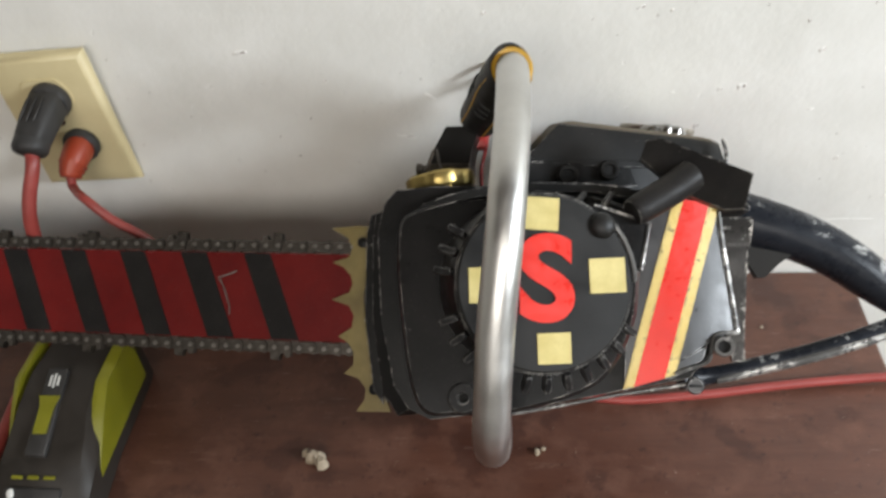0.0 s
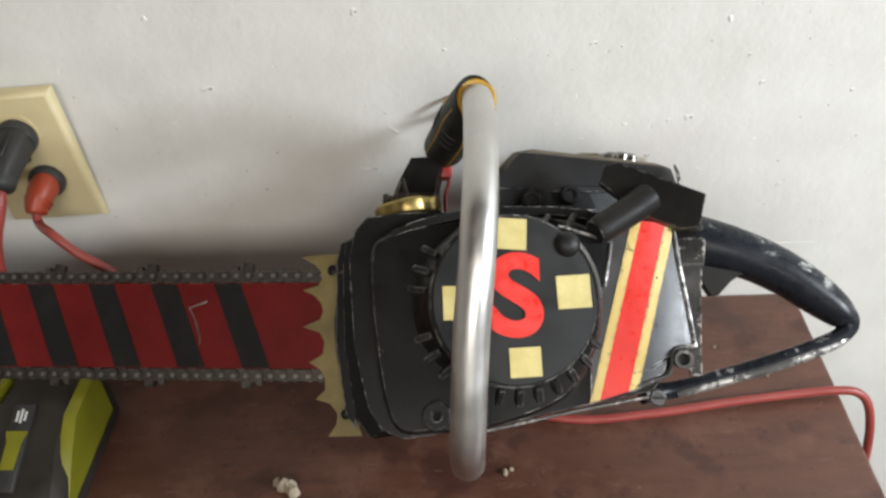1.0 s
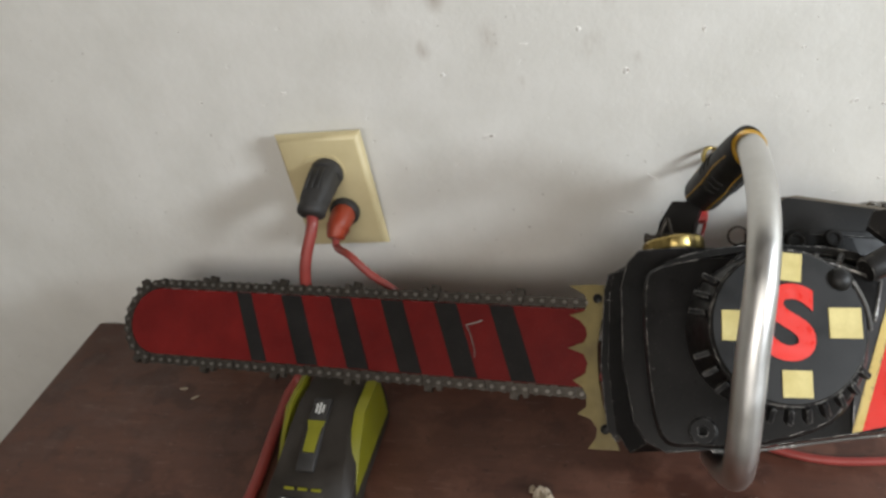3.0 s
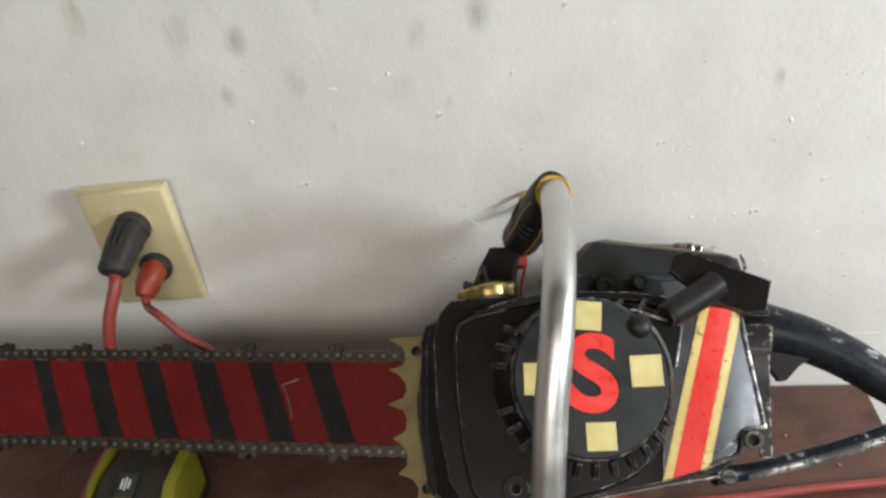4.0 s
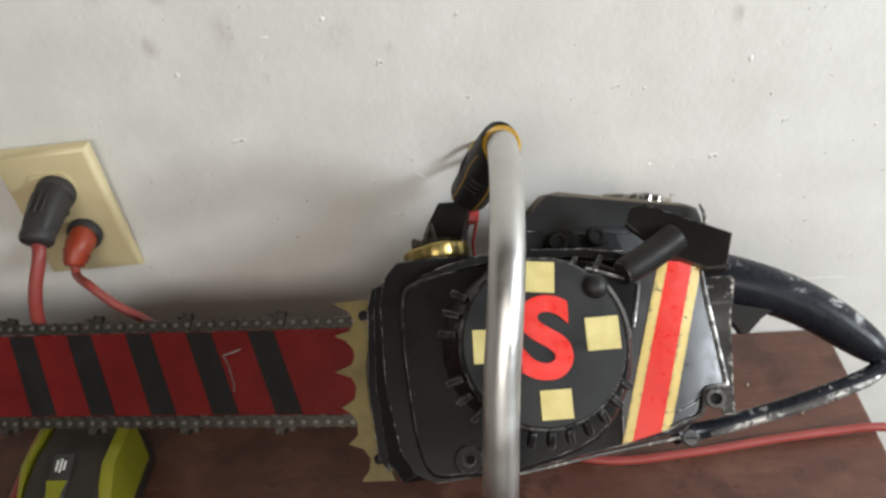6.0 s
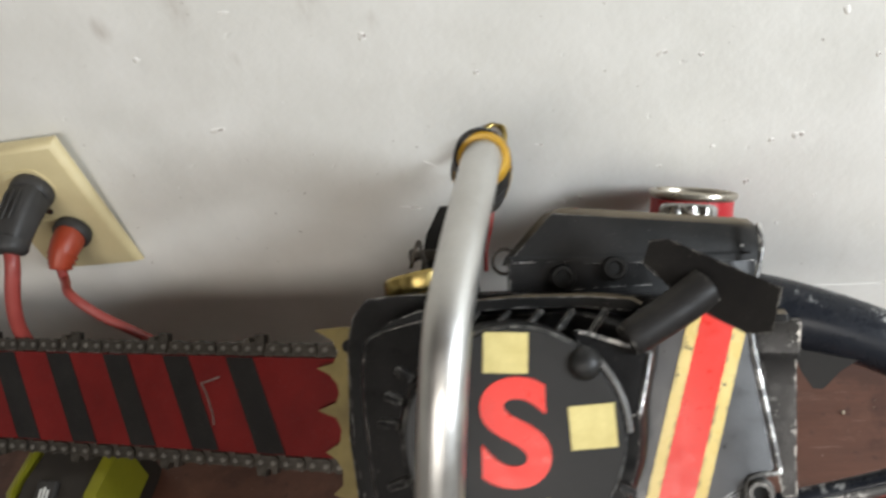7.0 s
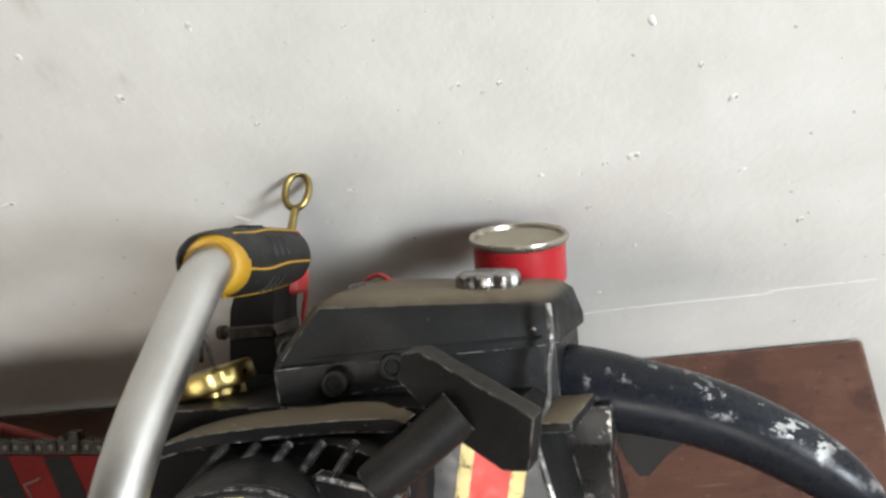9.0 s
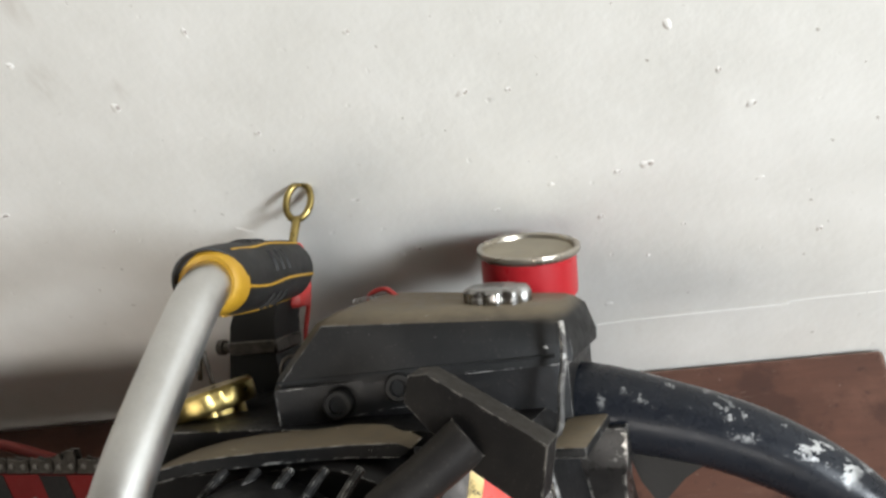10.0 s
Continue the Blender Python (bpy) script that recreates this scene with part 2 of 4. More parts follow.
LIME = plain("lime_tool_plastic", (0.145, 0.14, 0.008), (0.21, 0.20, 0.011), 0.4, 0, 60.0, 0.1)
PALE = plain("pale_print", (0.55, 0.55, 0.52), (0.68, 0.68, 0.65), 0.5)
CRUMB = plain("tan_crumb", (0.26, 0.21, 0.15), (0.42, 0.35, 0.26), 0.85, 0, 300.0, 0.3)
SCRAPED = worn("scraped_black_casting", (0.012, 0.011, 0.011), (0.026, 0.024, 0.022), (0.55, 0.53, 0.50), 0.30, 0.575, 0.0022)
GLOSSED.node_tree.nodes["Principled BSDF"].inputs["Specular IOR Level"].default_value = 0.75
GRIP = worn("dusty_grip_plastic", (0.009, 0.008, 0.008), (0.019, 0.017, 0.015), (0.30, 0.28, 0.25), 0.50, 0.70, 0.0014, 0.08, 0.2)
for _m in (PLASTIC, RUBBER, TOOLGREY, PLUGBLACK, SCRAPED):
    _m.node_tree.nodes["Principled BSDF"].inputs["Specular IOR Level"].default_value = 0.28
for _m in (BLACK, DUSTY, GRIP, BAR_RED, BAR_BLACK):
    _m.node_tree.nodes["Principled BSDF"].inputs["Specular IOR Level"].default_value = 0.17
TABLE.node_tree.nodes["Principled BSDF"].inputs["Specular IOR Level"].default_value = 0.42
HANDLE.node_tree.nodes["Principled BSDF"].inputs["Specular IOR Level"].default_value = 0.2
TINRIM = plain("tarnished_tin_rim", (0.38, 0.34, 0.28), (0.52, 0.48, 0.41), 0.30, 0.9, 80.0, 0.08)
# near-black, painted in for the shade inside holes, slot and seam
HOLE = plain("hole_shade", (0.004, 0.004, 0.004), (0.008, 0.008, 0.008), 0.8)


# ---- mesh helpers ----
def part(name, bm, material, parent=None, label="", smooth=40):
    """One mesh object under a thing or a part."""
    bmesh.ops.recalc_face_normals(bm, faces=bm.faces)
    me = bpy.data.meshes.new(name)
    bm.to_mesh(me)
    bm.free()
    for m in material if isinstance(material, (list, tuple)) else [material]:
        me.materials.append(m)
    if smooth:
        me.shade_smooth()
        me.set_sharp_from_angle(angle=radians(smooth))
    ob = new(name, me)
    if parent is not None:
        ob.parent = parent
    if label:
        ob["label"] = label
    return ob


def empty(name, m, label, category, group="", kind=""):
    ob = new(name)
    ob.empty_display_size = 0.05
    ob.matrix_world = m
    return tagged(ob, label, category, group, kind)


def bevel(bm, r, seg=2, angle=35):
    if r > 0:
        edges = [e for e in bm.edges if len(e.link_faces) == 2 and e.calc_face_angle(0) > radians(angle)]
        bmesh.ops.bevel(bm, geom=edges, offset=r, segments=seg, profile=0.5, affect="EDGES", clamp_overlap=True)
    return bm


def loft(rings, r=0.0, seg=2, bm=None):
    """Skin over rings of equally many points, closed at both ends."""
    bm = bm or bmesh.new()
    rows = [[bm.verts.new(p) for p in ring] for ring in rings]
    n = len(rows[0])
    for a, b in zip(rows, rows[1:]):
        for i in range(n):
            bm.faces.new((a[i], a[(i + 1) % n], b[(i + 1) % n], b[i]))
    bm.faces.new(rows[0][::-1])
    bm.faces.new(rows[-1])
    return bevel(bm, r, seg)


def prism(poly, z0, z1, r=0.0, seg=2):
    """A polygon in millimetres, drawn out from z0 to z1."""
    return loft([[(x / 1e3, y / 1e3, z / 1e3) for x, y in poly] for z in (z0, z1)], r / 1e3, seg)


def box(c, s, r=0.0, seg=2, turn=None):
    """A box in millimetres: centre, size, rounding."""
    bm = bmesh.new()
    bmesh.ops.create_cube(bm, size=1.0)
    bmesh.ops.scale(bm, vec=[v / 1e3 for v in s], verts=bm.verts)
    bevel(bm, r / 1e3, seg)
    if turn:
        bmesh.ops.transform(bm, matrix=turn, verts=bm.verts)
    bmesh.ops.translate(bm, vec=[v / 1e3 for v in c], verts=bm.verts)
    return bm


def spline(points, steps=8, closed=False):
    """A smooth line through points of any width (Catmull-Rom)."""
    p = [np.array(q, float) for q in points]
    n, out = len(p), []
    for i in range(n if closed else n - 1):
        if closed:
            a, b, c, d = p[i - 1], p[i], p[(i + 1) % n], p[(i + 2) % n]
        else:
            b, c = p[i], p[i + 1]
            a, d = (p[i - 1] if i else 2 * b - c), (p[i + 2] if i + 2 < n else 2 * c - b)
        for s in range(steps):
            u = s / steps
            out.append(0.5 * (2 * b + (c - a) * u + (2 * a - 5 * b + 4 * c - d) * u * u + (3 * b - a - 3 * c + d) * u ** 3))
    if not closed:
        out.append(p[-1])
    return out


def sweep(points, radius=None, n=16, steps=8, closed=False, flat=1.0, smooth_path=True):
    """A round tube through points in millimetres, each (x, y, z, r) or (x, y, z) with one radius."""
    p = [(*q[:3], q[3] if len(q) > 3 else radius) for q in points]
    p = spline(p, steps, closed) if smooth_path else [np.array(q, float) for q in p]
    rings, ref = [], Vector((0.13, 0.31, 0.94))
    m = len(p)
    for i, q in enumerate(p):
        a = p[i - 1] if (i or closed) else q
        b = p[(i + 1) % m] if (i + 1 < m or closed) else q
        d = Vector((b - a)[:3]).normalized()
        u = (ref - d * ref.dot(d)).normalized()
        ref = u
        v = d.cross(u)
        c = Vector(q[:3]) / 1e3
        rings.append([c + (u * math.cos(t) + v * math.sin(t) * flat) * q[3] / 1e3 for t in (2 * math.pi * k / n for k in range(n))])
    if not closed:
        return loft(rings)
    bm = bmesh.new()
    rows = [[bm.verts.new(c) for c in ring] for ring in rings]
    for i, a in enumerate(rows):
        b = rows[(i + 1) % m]
        for k in range(n):
            bm.faces.new((a[k], a[(k + 1) % n], b[(k + 1) % n], b[k]))
    return bm


def lathe(profile, n=40, m=None, scallop=0, deep=0.0):
    """Rings of (radius, height) in millimetres about the local z; scallop notches on the rim."""
    rings = []
    for r, h in profile:
        ring = []
        for k in range(n):
            t = 2 * math.pi * k / n
            rr = r * (1 - deep * (0.5 - 0.5 * math.cos(scallop * t)) ** 3) if scallop else r
            ring.append(Vector((rr * math.cos(t), rr * math.sin(t), h)) / 1e3)
        rings.append(ring)
    bm = loft(rings)
    if m:
        bmesh.ops.transform(bm, matrix=m, verts=bm.verts)
    return bm


def facing(origin, normal, spin=0.0):
    """A frame at origin (mm) whose z is the normal."""
    z = Vector(normal).normalized()
    x = Vector((1, 0, 0)) if abs(z.x) < 0.9 else Vector((0, 1, 0))
    x = (x - z * x.dot(z)).normalized()
    y = z.cross(x)
    q = Matrix(((x[0], y[0], z[0], 0), (x[1], y[1], z[1], 0), (x[2], y[2], z[2], 0), (0, 0, 0, 1)))
    return Matrix.Translation(Vector(origin) / 1e3) @ q @ pose(0, 0, 0, 0, 0, spin)


# ---- room ----
FLOOR = -0.76
XL, XR, YF, TOP = -2.2, 1.25, -2.0, 1.7


def slab(name, lo, hi, material, label, category):
    c = [(a + b) * 500 for a, b in zip(lo, hi)]
    s = [(b - a) * 1000 for a, b in zip(lo, hi)]
    return tagged(part(name, box(c, s), material), label, category, kind="structure")


wall_north = slab("wall_north", (XL, 0, FLOOR), (XR, 0.15, TOP), WALL, "off-white painted plaster wall, chipped and stained", "wall")
slab("wall_west", (XL - 0.15, YF, FLOOR), (XL, 0.15, TOP), ROOM, "unseen plain side wall, kept pale to bounce fill light", "wall")
slab("floor", (XL - 0.15, YF - 0.15, FLOOR - 0.1), (XR + 0.15, 0.15, FLOOR), CONCRETE, "grey bare concrete floor", "floor")
slab("ceiling", (XL - 0.15, YF - 0.15, TOP), (XR + 0.15, 0.15, TOP + 0.1), DARK_CEILING, "unseen plain ceiling, kept dark to limit light from above", "ceiling")


def wall_with_opening():
    """The side wall towards the daylight, with the window's opening through it."""
    bm = bmesh.new()
    (y0, y1), (z0, z1) = WINDOW_Y, WINDOW_Z
    for a0, a1, b0, b1 in ((YF - 0.15, y0, FLOOR, TOP), (y1, 0.15, FLOOR, TOP), (y0, y1, FLOOR, z0), (y0, y1, z1, TOP)):
        m = Matrix.Translation((XR + 0.075, (a0 + a1) / 2, (b0 + b1) / 2)) @ Matrix.Diagonal((0.15, a1 - a0, b1 - b0, 1))
        bmesh.ops.create_cube(bm, size=1.0, matrix=m)
    return tagged(part("wall_east", bm, ROOM, smooth=0), "plain pale painted wall with a window opening", "wall", kind="structure")


wall_with_opening()


def front_wall():
    """The unseen wall behind the camera, with an opening added for the fill lamp."""
    bm = bmesh.new()
    (x0, x1), (z0, z1) = FRONT_X, FRONT_Z
    for a0, a1, b0, b1 in ((XL, x0, FLOOR, TOP), (x1, XR, FLOOR, TOP), (x0, x1, FLOOR, z0), (x0, x1, z1, TOP)):
        m = Matrix.Translation(((a0 + a1) / 2, YF - 0.075, (b0 + b1) / 2)) @ Matrix.Diagonal((a1 - a0, 0.15, b1 - b0, 1))
        bmesh.ops.create_cube(bm, size=1.0, matrix=m)
    return tagged(part("wall_south", bm, BRIGHT, smooth=0), "unseen plain painted wall with an opening added for the fill lamp", "wall", kind="structure")


front_wall()


# ---- the table ----
def build_table():
    t = empty("table", Matrix.Translation((-0.2246, -0.24, FLOOR)), "red-brown varnished wooden table, stained, against the wall", "table")
    h = -FLOOR * 1000
    part("tabletop", box((0, 0, h - 11), (838, 476, 22), 2.5, 2), TABLE, t, "stained red-brown board top")
    for sx in (-1, 1):
        for sy in (-1, 1):
            part("leg", box((sx * 370, sy * 200, (h - 22) / 2), (45, 45, h - 22), 3), TABLE, t)
    for sy in (-1, 1):
        part("apron", box((0, sy * 200, h - 57), (695, 20, 70), 1), TABLE, t)
    return t


build_table()

# ---- the chainsaw, in its own upright: x to the rear, y up, z out of its left side ----
SX, SY, SZ = Vector((0.9959, -0.0780, 0.0455)), Vector((0.0223, 0.7010, 0.7128)), Vector((-0.0875, -0.7089, 0.6999))
SAW = Matrix(((*(SX[0], SY[0], SZ[0]), -0.1527), (*(SX[1], SY[1], SZ[1]), -0.1318), (*(SX[2], SY[2], SZ[2]), 0.0927), (0, 0, 0, 1)))


BAR_SEAT = Matrix.Translation((0, 0.0064, 0)) @ Matrix.Rotation(radians(-0.6), 4, "Z")


def stadium(x0, x1, h, n=20):
    """The outline of a bar with a round nose at x0 and a square end at x1."""
    pts = [(x1, -h), (x1, h)]
    for k in range(n + 1):
        t = math.pi / 2 + math.pi * k / n
        pts.append((x0 + h + h * 1.0 * math.cos(t), h * math.sin(t)))
    return pts


def build_bar(saw):
    bar = part("guide_bar", prism(stadium(-371, 12, 26.6), -2, 2, 0.4, 1), BAR_RED, saw, "red-painted steel bar with slanted black stripes")
    bar.matrix_local = BAR_SEAT
    for i in range(6):
        top, bot = -268.5 + 42.2 * i, -247.5 + 42.1 * i
        w = 6.5 if i == 0 else 8.8
        quad = [(top - w, 26.2), (top + w, 26.2), (bot + w, -26.2), (bot - w, -26.2)]
        part("stripe", prism(quad, 2.0, 2.3), BAR_BLACK, bar, "black painted stripe")
    for zig in (((-82, 11), (-70, 15)), ((-82, 11), (-76, -2)), ((-76, -2), (-74, -12))):
        (ax, ay), (bx, by) = zig
        part("scratch", sweep([(ax, ay, 2.2), ((ax + bx) / 2 + 0.8, (ay + by) / 2, 2.2), (bx, by, 2.2)], 0.5, 6, 3), RIVET, bar, "bare scratch in the paint")
    return bar


def chain_path(h=31.0, x0=-373, x1=16):
    """Points and headings along the chain's loop, every half pitch."""
    c = x0 + 29
    straight, arc = x1 - c, math.pi * h
    total, pitch = 2 * straight + arc, 7.9
    n = int(total / pitch)
    for i in range(n):
        s = i * total / n
        if s < straight:
            yield i, x1 - s, h, math.pi
        elif s < straight + arc:
            t = math.pi / 2 + (s - straight) / h
            yield i, c + h * math.cos(t), h * math.sin(t), t + math.pi / 2
        else:
            yield i, c + (s - straight - arc), -h, 2 * math.pi


def link_mesh(kind):
    """One chain link with its two rivets, drawn along x; its outside is -y."""
    bm = bmesh.new()
    outline = [(-6.8, -1.8), (-5.2, -3.8), (-2.2, -2.9), (2.2, -2.9), (5.2, -3.8), (6.8, -1.8), (6.8, 2.0), (5.0, 3.6), (-5.0, 3.6), (-6.8, 2.0)]
    if kind == "cutter":
        outline = [(-6.8, -2.4), (-6.4, -7.4), (-1.0, -8.0), (0.0, -3.8), (2.4, -3.4), (3.2, -6.2), (6.2, -5.6), (6.8, 2.0), (5.0, 3.6), (-5.0, 3.6)]
    for z0, z1 in ((1.0, 2.3), (-2.3, -1.0)):
        loft([[(x / 1e3, y / 1e3, z / 1e3) for x, y in outline] for z in (z0, z1)], bm=bm)
    if kind == "drive":
        bm.free()
        bm = bmesh.new()
        loft([[(x / 1e3, y / 1e3, z / 1e3) for x, y in [(-4.6, -3.0), (4.6, -3.0), (4.6, 2.4), (1.4, 5.0), (-1.4, 5.0), (-4.6, 2.4)]] for z in (-0.9, 0.9)], bm=bm)
    else:
        for x in (-4.0, 4.0):
            ring = [(x + 1.5 * math.cos(t), 1.5 * math.sin(t)) for t in (math.tau * k / 8 for k in range(8))]
            loft([[(a / 1e3, b / 1e3, z / 1e3) for a, b in ring] for z in (2.2, 3.0)], bm=bm)
            for f in bm.faces[-10:]:
                f.material_index = 1
    bmesh.ops.recalc_face_normals(bm, faces=bm.faces)
    me = bpy.data.meshes.new(kind + "_link")
    bm.to_mesh(me)
    bm.free()
    me.materials.append(STEEL)
    me.materials.append(RIVET)
    return me


def build_chain(saw):
    chain = new("chain")
    chain.parent = saw
    chain.matrix_local = BAR_SEAT
    chain["label"] = "oily dark steel saw chain"
    kinds = {k: link_mesh(k) for k in ("strap", "cutter", "drive")}
    rnd = random.Random(4)
    for i, x, y, heading in chain_path():
        kind = "drive" if i % 2 else ("cutter" if i % 8 in (0,) else "strap")
        ob = new("link", kinds[kind])
        ob.parent = chain
        ob.matrix_local = Matrix.Translation((x / 1e3, y / 1e3, rnd.uniform(-0.2, 0.2) / 1e3)) @ Matrix.Rotation(heading + rnd.uniform(-0.05, 0.05), 4, "Z")
    return chain


def build_spikes(saw):
    out = [(-8.4, 48.5), (8, 50), (18, 49.5), (19.5, 40), (15, 24), (13, 8), (15, -14), (19, -32), (22, -42), (27, -51), (31, -60), (10, -60.5), (15, -53), (15.5, -47),
           (11, -41), (1.7, -38.4), (7.5, -33), (7.4, -25.6), (4, -20), (-2.4, -16.3), (6, -11), (7, -3.8), (4, 2), (-6.8, 5.5), (4, 10), (6, 15), (4.7, 20), (0, 25),
           (-7, 28), (3, 31), (5.8, 37), (2, 43)]
    sp = part("bumper_spike", prism(out, 3.0, 5.6, 0.5, 1), SPIKE, saw, "chipped yellow-painted toothed bumper spikes")
    for x, y in ((12, 40), (21, -47)):
        part("screw", lathe([(3.2, 0), (3.2, 1.6), (2.4, 2.2)], 16, facing((x, y, 5.6), (0, 0, 1))), BLACK, sp)


def section(poly, z, dx=0.0, grow=0.0):
    c = (sum(x for x, _ in poly) / len(poly), sum(y for _, y in poly) / len(poly))
    return [((x + (x - c[0]) * grow + dx) / 1e3, (y + (y - c[1]) * grow) / 1e3, z / 1e3) for x, y in poly]


DISC = facing((129.5, 15.4, 113.2), (0.33, 0.01, 1.0))


def build_body(saw):
    # crankcase: sections from its right side to its left
    core = [(21, 42), (22.5, 56), (36, 61), (60, 66), (110, 68), (165, 66), (206, 64), (212, 57), (216, 28), (221, -7), (214, -14), (199, -31), (160, -39), (113, -49), (60, -57), (38, -60), (29, -47), (22, -5)]
    front = [(33, 42), (36, 58), (43, 66), (64, 68), (110, 68), (165, 66), (205, 63), (211, 57), (215, 28), (220, -7), (213, -14), (198, -31), (160, -39), (113, -50), (64, -57), (52, -52), (44, -40), (36, -5)]
    # bend added to the rear of the side so the panel catches a reflection
    def fall(pts):
        return [(x, y, z - 4.2 * max(0.0, x - 0.165) ** 2) for x, y, z in pts]
    rings = [section(core, -62, 0, -0.12), section(core, -54), section(core, 8), section(core, 20, 1), section(front, 26), fall(section(front, 49)), fall(section(front, 53, 0, -0.01))]
    body = part("body", loft(rings, 0.0012, 2), BLACK, saw, "black-painted engine housing with rubbed metal edges")
    # raised fins at the front of the housing
    for i, (dx, z) in enumerate(((0, 0), (0, 9), (0, 18))):
        part("cooling_fin", prism([(18, 46 - i), (20.5, 57 - i), (30, 59), (30, -54), (24, -46), (18, -5)], z - 1.2, z + 1.2, 0.4, 1), BLACK, body)
    # rubbed panel edge, raised rim along the rear
    rim = [(211, 59, 55.5), (213.5, 40, 55.5), (216, 25, 55.5), (221, -4, 55.5), (220.5, -7, 55.5), (213, -7.5, 55.5), (209, -10, 55.5), (208, -17, 55.5), (206, -22, 55.5), (198, -25, 55.5), (190, -28, 55.5)]
    part("panel_rim", sweep([(x, y, z + 1.0 - 0.0042 * max(0.0, x - 165) ** 2) for x, y, z in rim], 1.1, 8, 4), RUBBED, body, "bright rubbed rim of the panel")
    def bent(a, b, c, d, z, nu=8, nv=3):
        """A patch between four corners (mm) that follows the bent side, 1.2 mm thick."""
        bm = bmesh.new()
        grid = []
        for lift in (-1.2, 0.0):
            rows = []
            for iu in range(nu + 1):
                row = []
                for iv in range(nv + 1):
                    u, v = iu / nu, iv / nv
                    x = (a[0] * (1 - v) + b[0] * v) * (1 - u) + (d[0] * (1 - v) + c[0] * v) * u
                    y = (a[1] * (1 - v) + b[1] * v) * (1 - u) + (d[1] * (1 - v) + c[1] * v) * u
                    row.append(bm.verts.new((x / 1e3, y / 1e3, (z + lift - 0.0042 * max(0.0, x - 165) ** 2) / 1e3)))
                rows.append(row)
            grid.append(rows)
        for rows in grid:
            for iu in range(nu):
                for iv in range(nv):
                    bm.faces.new((rows[iu][iv], rows[iu + 1][iv], rows[iu + 1][iv + 1], rows[iu][iv + 1]))
        lo, hi = grid
        for iu in range(nu):
            for iv in (0, nv):
                bm.faces.new((lo[iu][iv], lo[iu + 1][iv], hi[iu + 1][iv], hi[iu][iv]))
        for iv in range(nv):
            for iu in (0, nu):
                bm.faces.new((lo[iu][iv], lo[iu][iv + 1], hi[iu][iv + 1], hi[iu][iv]))
        return bm
    part("side_panel", bent((168, 60.5), (209.5, 57.5), (219, -5.5), (165, -37.5), 55.8, 10, 8), GLOSSED, body, "near-black rubbed side panel, glossed and bent for a grey reflection", 60)
    for quad, mat, name in (([(189, 60.0), (194, 59.8), (169.8, -35.2), (164.6, -36.5)], GOLD, "gold_stripe"),
                            ([(194, 59.8), (207.0, 58.5), (185, -30.5), (169.8, -35.2)], RED, "red_stripe"),
                            ([(207.0, 58.5), (212.0, 57.5), (190.2, -28.8), (185, -30.5)], GOLD, "gold_stripe")):
        part(name, bent(*quad, 56.4), mat, body, "hand-painted slanting " + name.replace("_", " "), 60)
    part("lower_panel", bent((178, -30), (206, -14), (204, -21), (188, -31), 55.6), GLOSSED, body)
    part("rear_ledge", box((219, 56, 28), (15, 4, 46), 1.2, 2), DUSTY, body, "dusty ledge above the post")
    part("rubbed_corner", sweep([(216.5, 95, 26), (217.5, 84, 31), (215, 72, 31), (214, 60, 34), (213, 57, 46)], 1.2, 8, 4), RUBBED, body, "corner rubbed to bare metal")
    # lug with a bolt hole, screw below it
    part("lug", lathe([(5.2, -3), (5.2, 3.2), (4.7, 4), (3.2, 4), (3.0, 1)], 24, facing((214, -14, 48), (0, 0, 1))), RUBBED, body, "rubbed metal screw lug")
    part("lug_hole", lathe([(3.1, 0), (3.1, 0.6)], 20, facing((214, -14, 49.6), (0, 0, 1))), HOLE, body)
    scr = part("screw", lathe([(4.4, 0), (4.4, 2), (3.6, 2.8)], 20, facing((200, -34, 50), (0, 0, 1))), GLOSSED, body)
    part("slot", box((200, -34, 53), (6.4, 1.2, 0.5)), HOLE, scr)
    # post behind the panel
    part("rear_post", loft([[((226 + dx + a * s * 1.5) / 1e3, y / 1e3, (10 + b * s) / 1e3) for a, b in ((-6, -7), (6, -7), (6, 7), (-6, 7))] for y, s, dx in ((-24, 0.36, 0), (-10, 0.45, -1), (20, 0.66, -2), (37, 0.84, -3), (38.5, 0.95, -3), (40, 0.98, -3), (52, 1.10, -3), (54, 1.06, -3))], 0.0012, 2), SCRAPED, body, "scraped black metal post")
    part("post_hole", lathe([(2.6, 0), (2.6, 0.5)], 16, facing((225, 54.2, 10), (0, 1, 0))), HOLE, body)
    part("gasket", sweep([(38, 63, 25), (35.5, 55, 25.3), (34.5, 40, 25.5), (35.5, 10, 25.5), (37.5, -8, 25.5), (45, -40, 25.5), (53, -52, 25.5), (60, -56, 25.5)], 0.9, 8, 4), RUBBED, body, "rubbed gasket edge")
    part("lower_edge", sweep([(196, -33.5, 50), (160, -40.5, 50), (113, -51, 50), (90, -53.5, 50)], 1.0, 8, 4), RUBBED, body, "rubbed lower edge of the housing")
    for dx, z, r in ((4, 33, 1.5), (8, 40, 1.3), (12, 47, 1.6)):
        part("front_ridge", sweep([(37 + dx, 58 + 0.5 * dx, z), (34 + dx, 40, z), (35 + dx, 10, z), (37 + dx, -8, z), (44 + dx, -40, z), (52 + dx, -52, z)], r, 10, 4), BLACK, body)
    return body


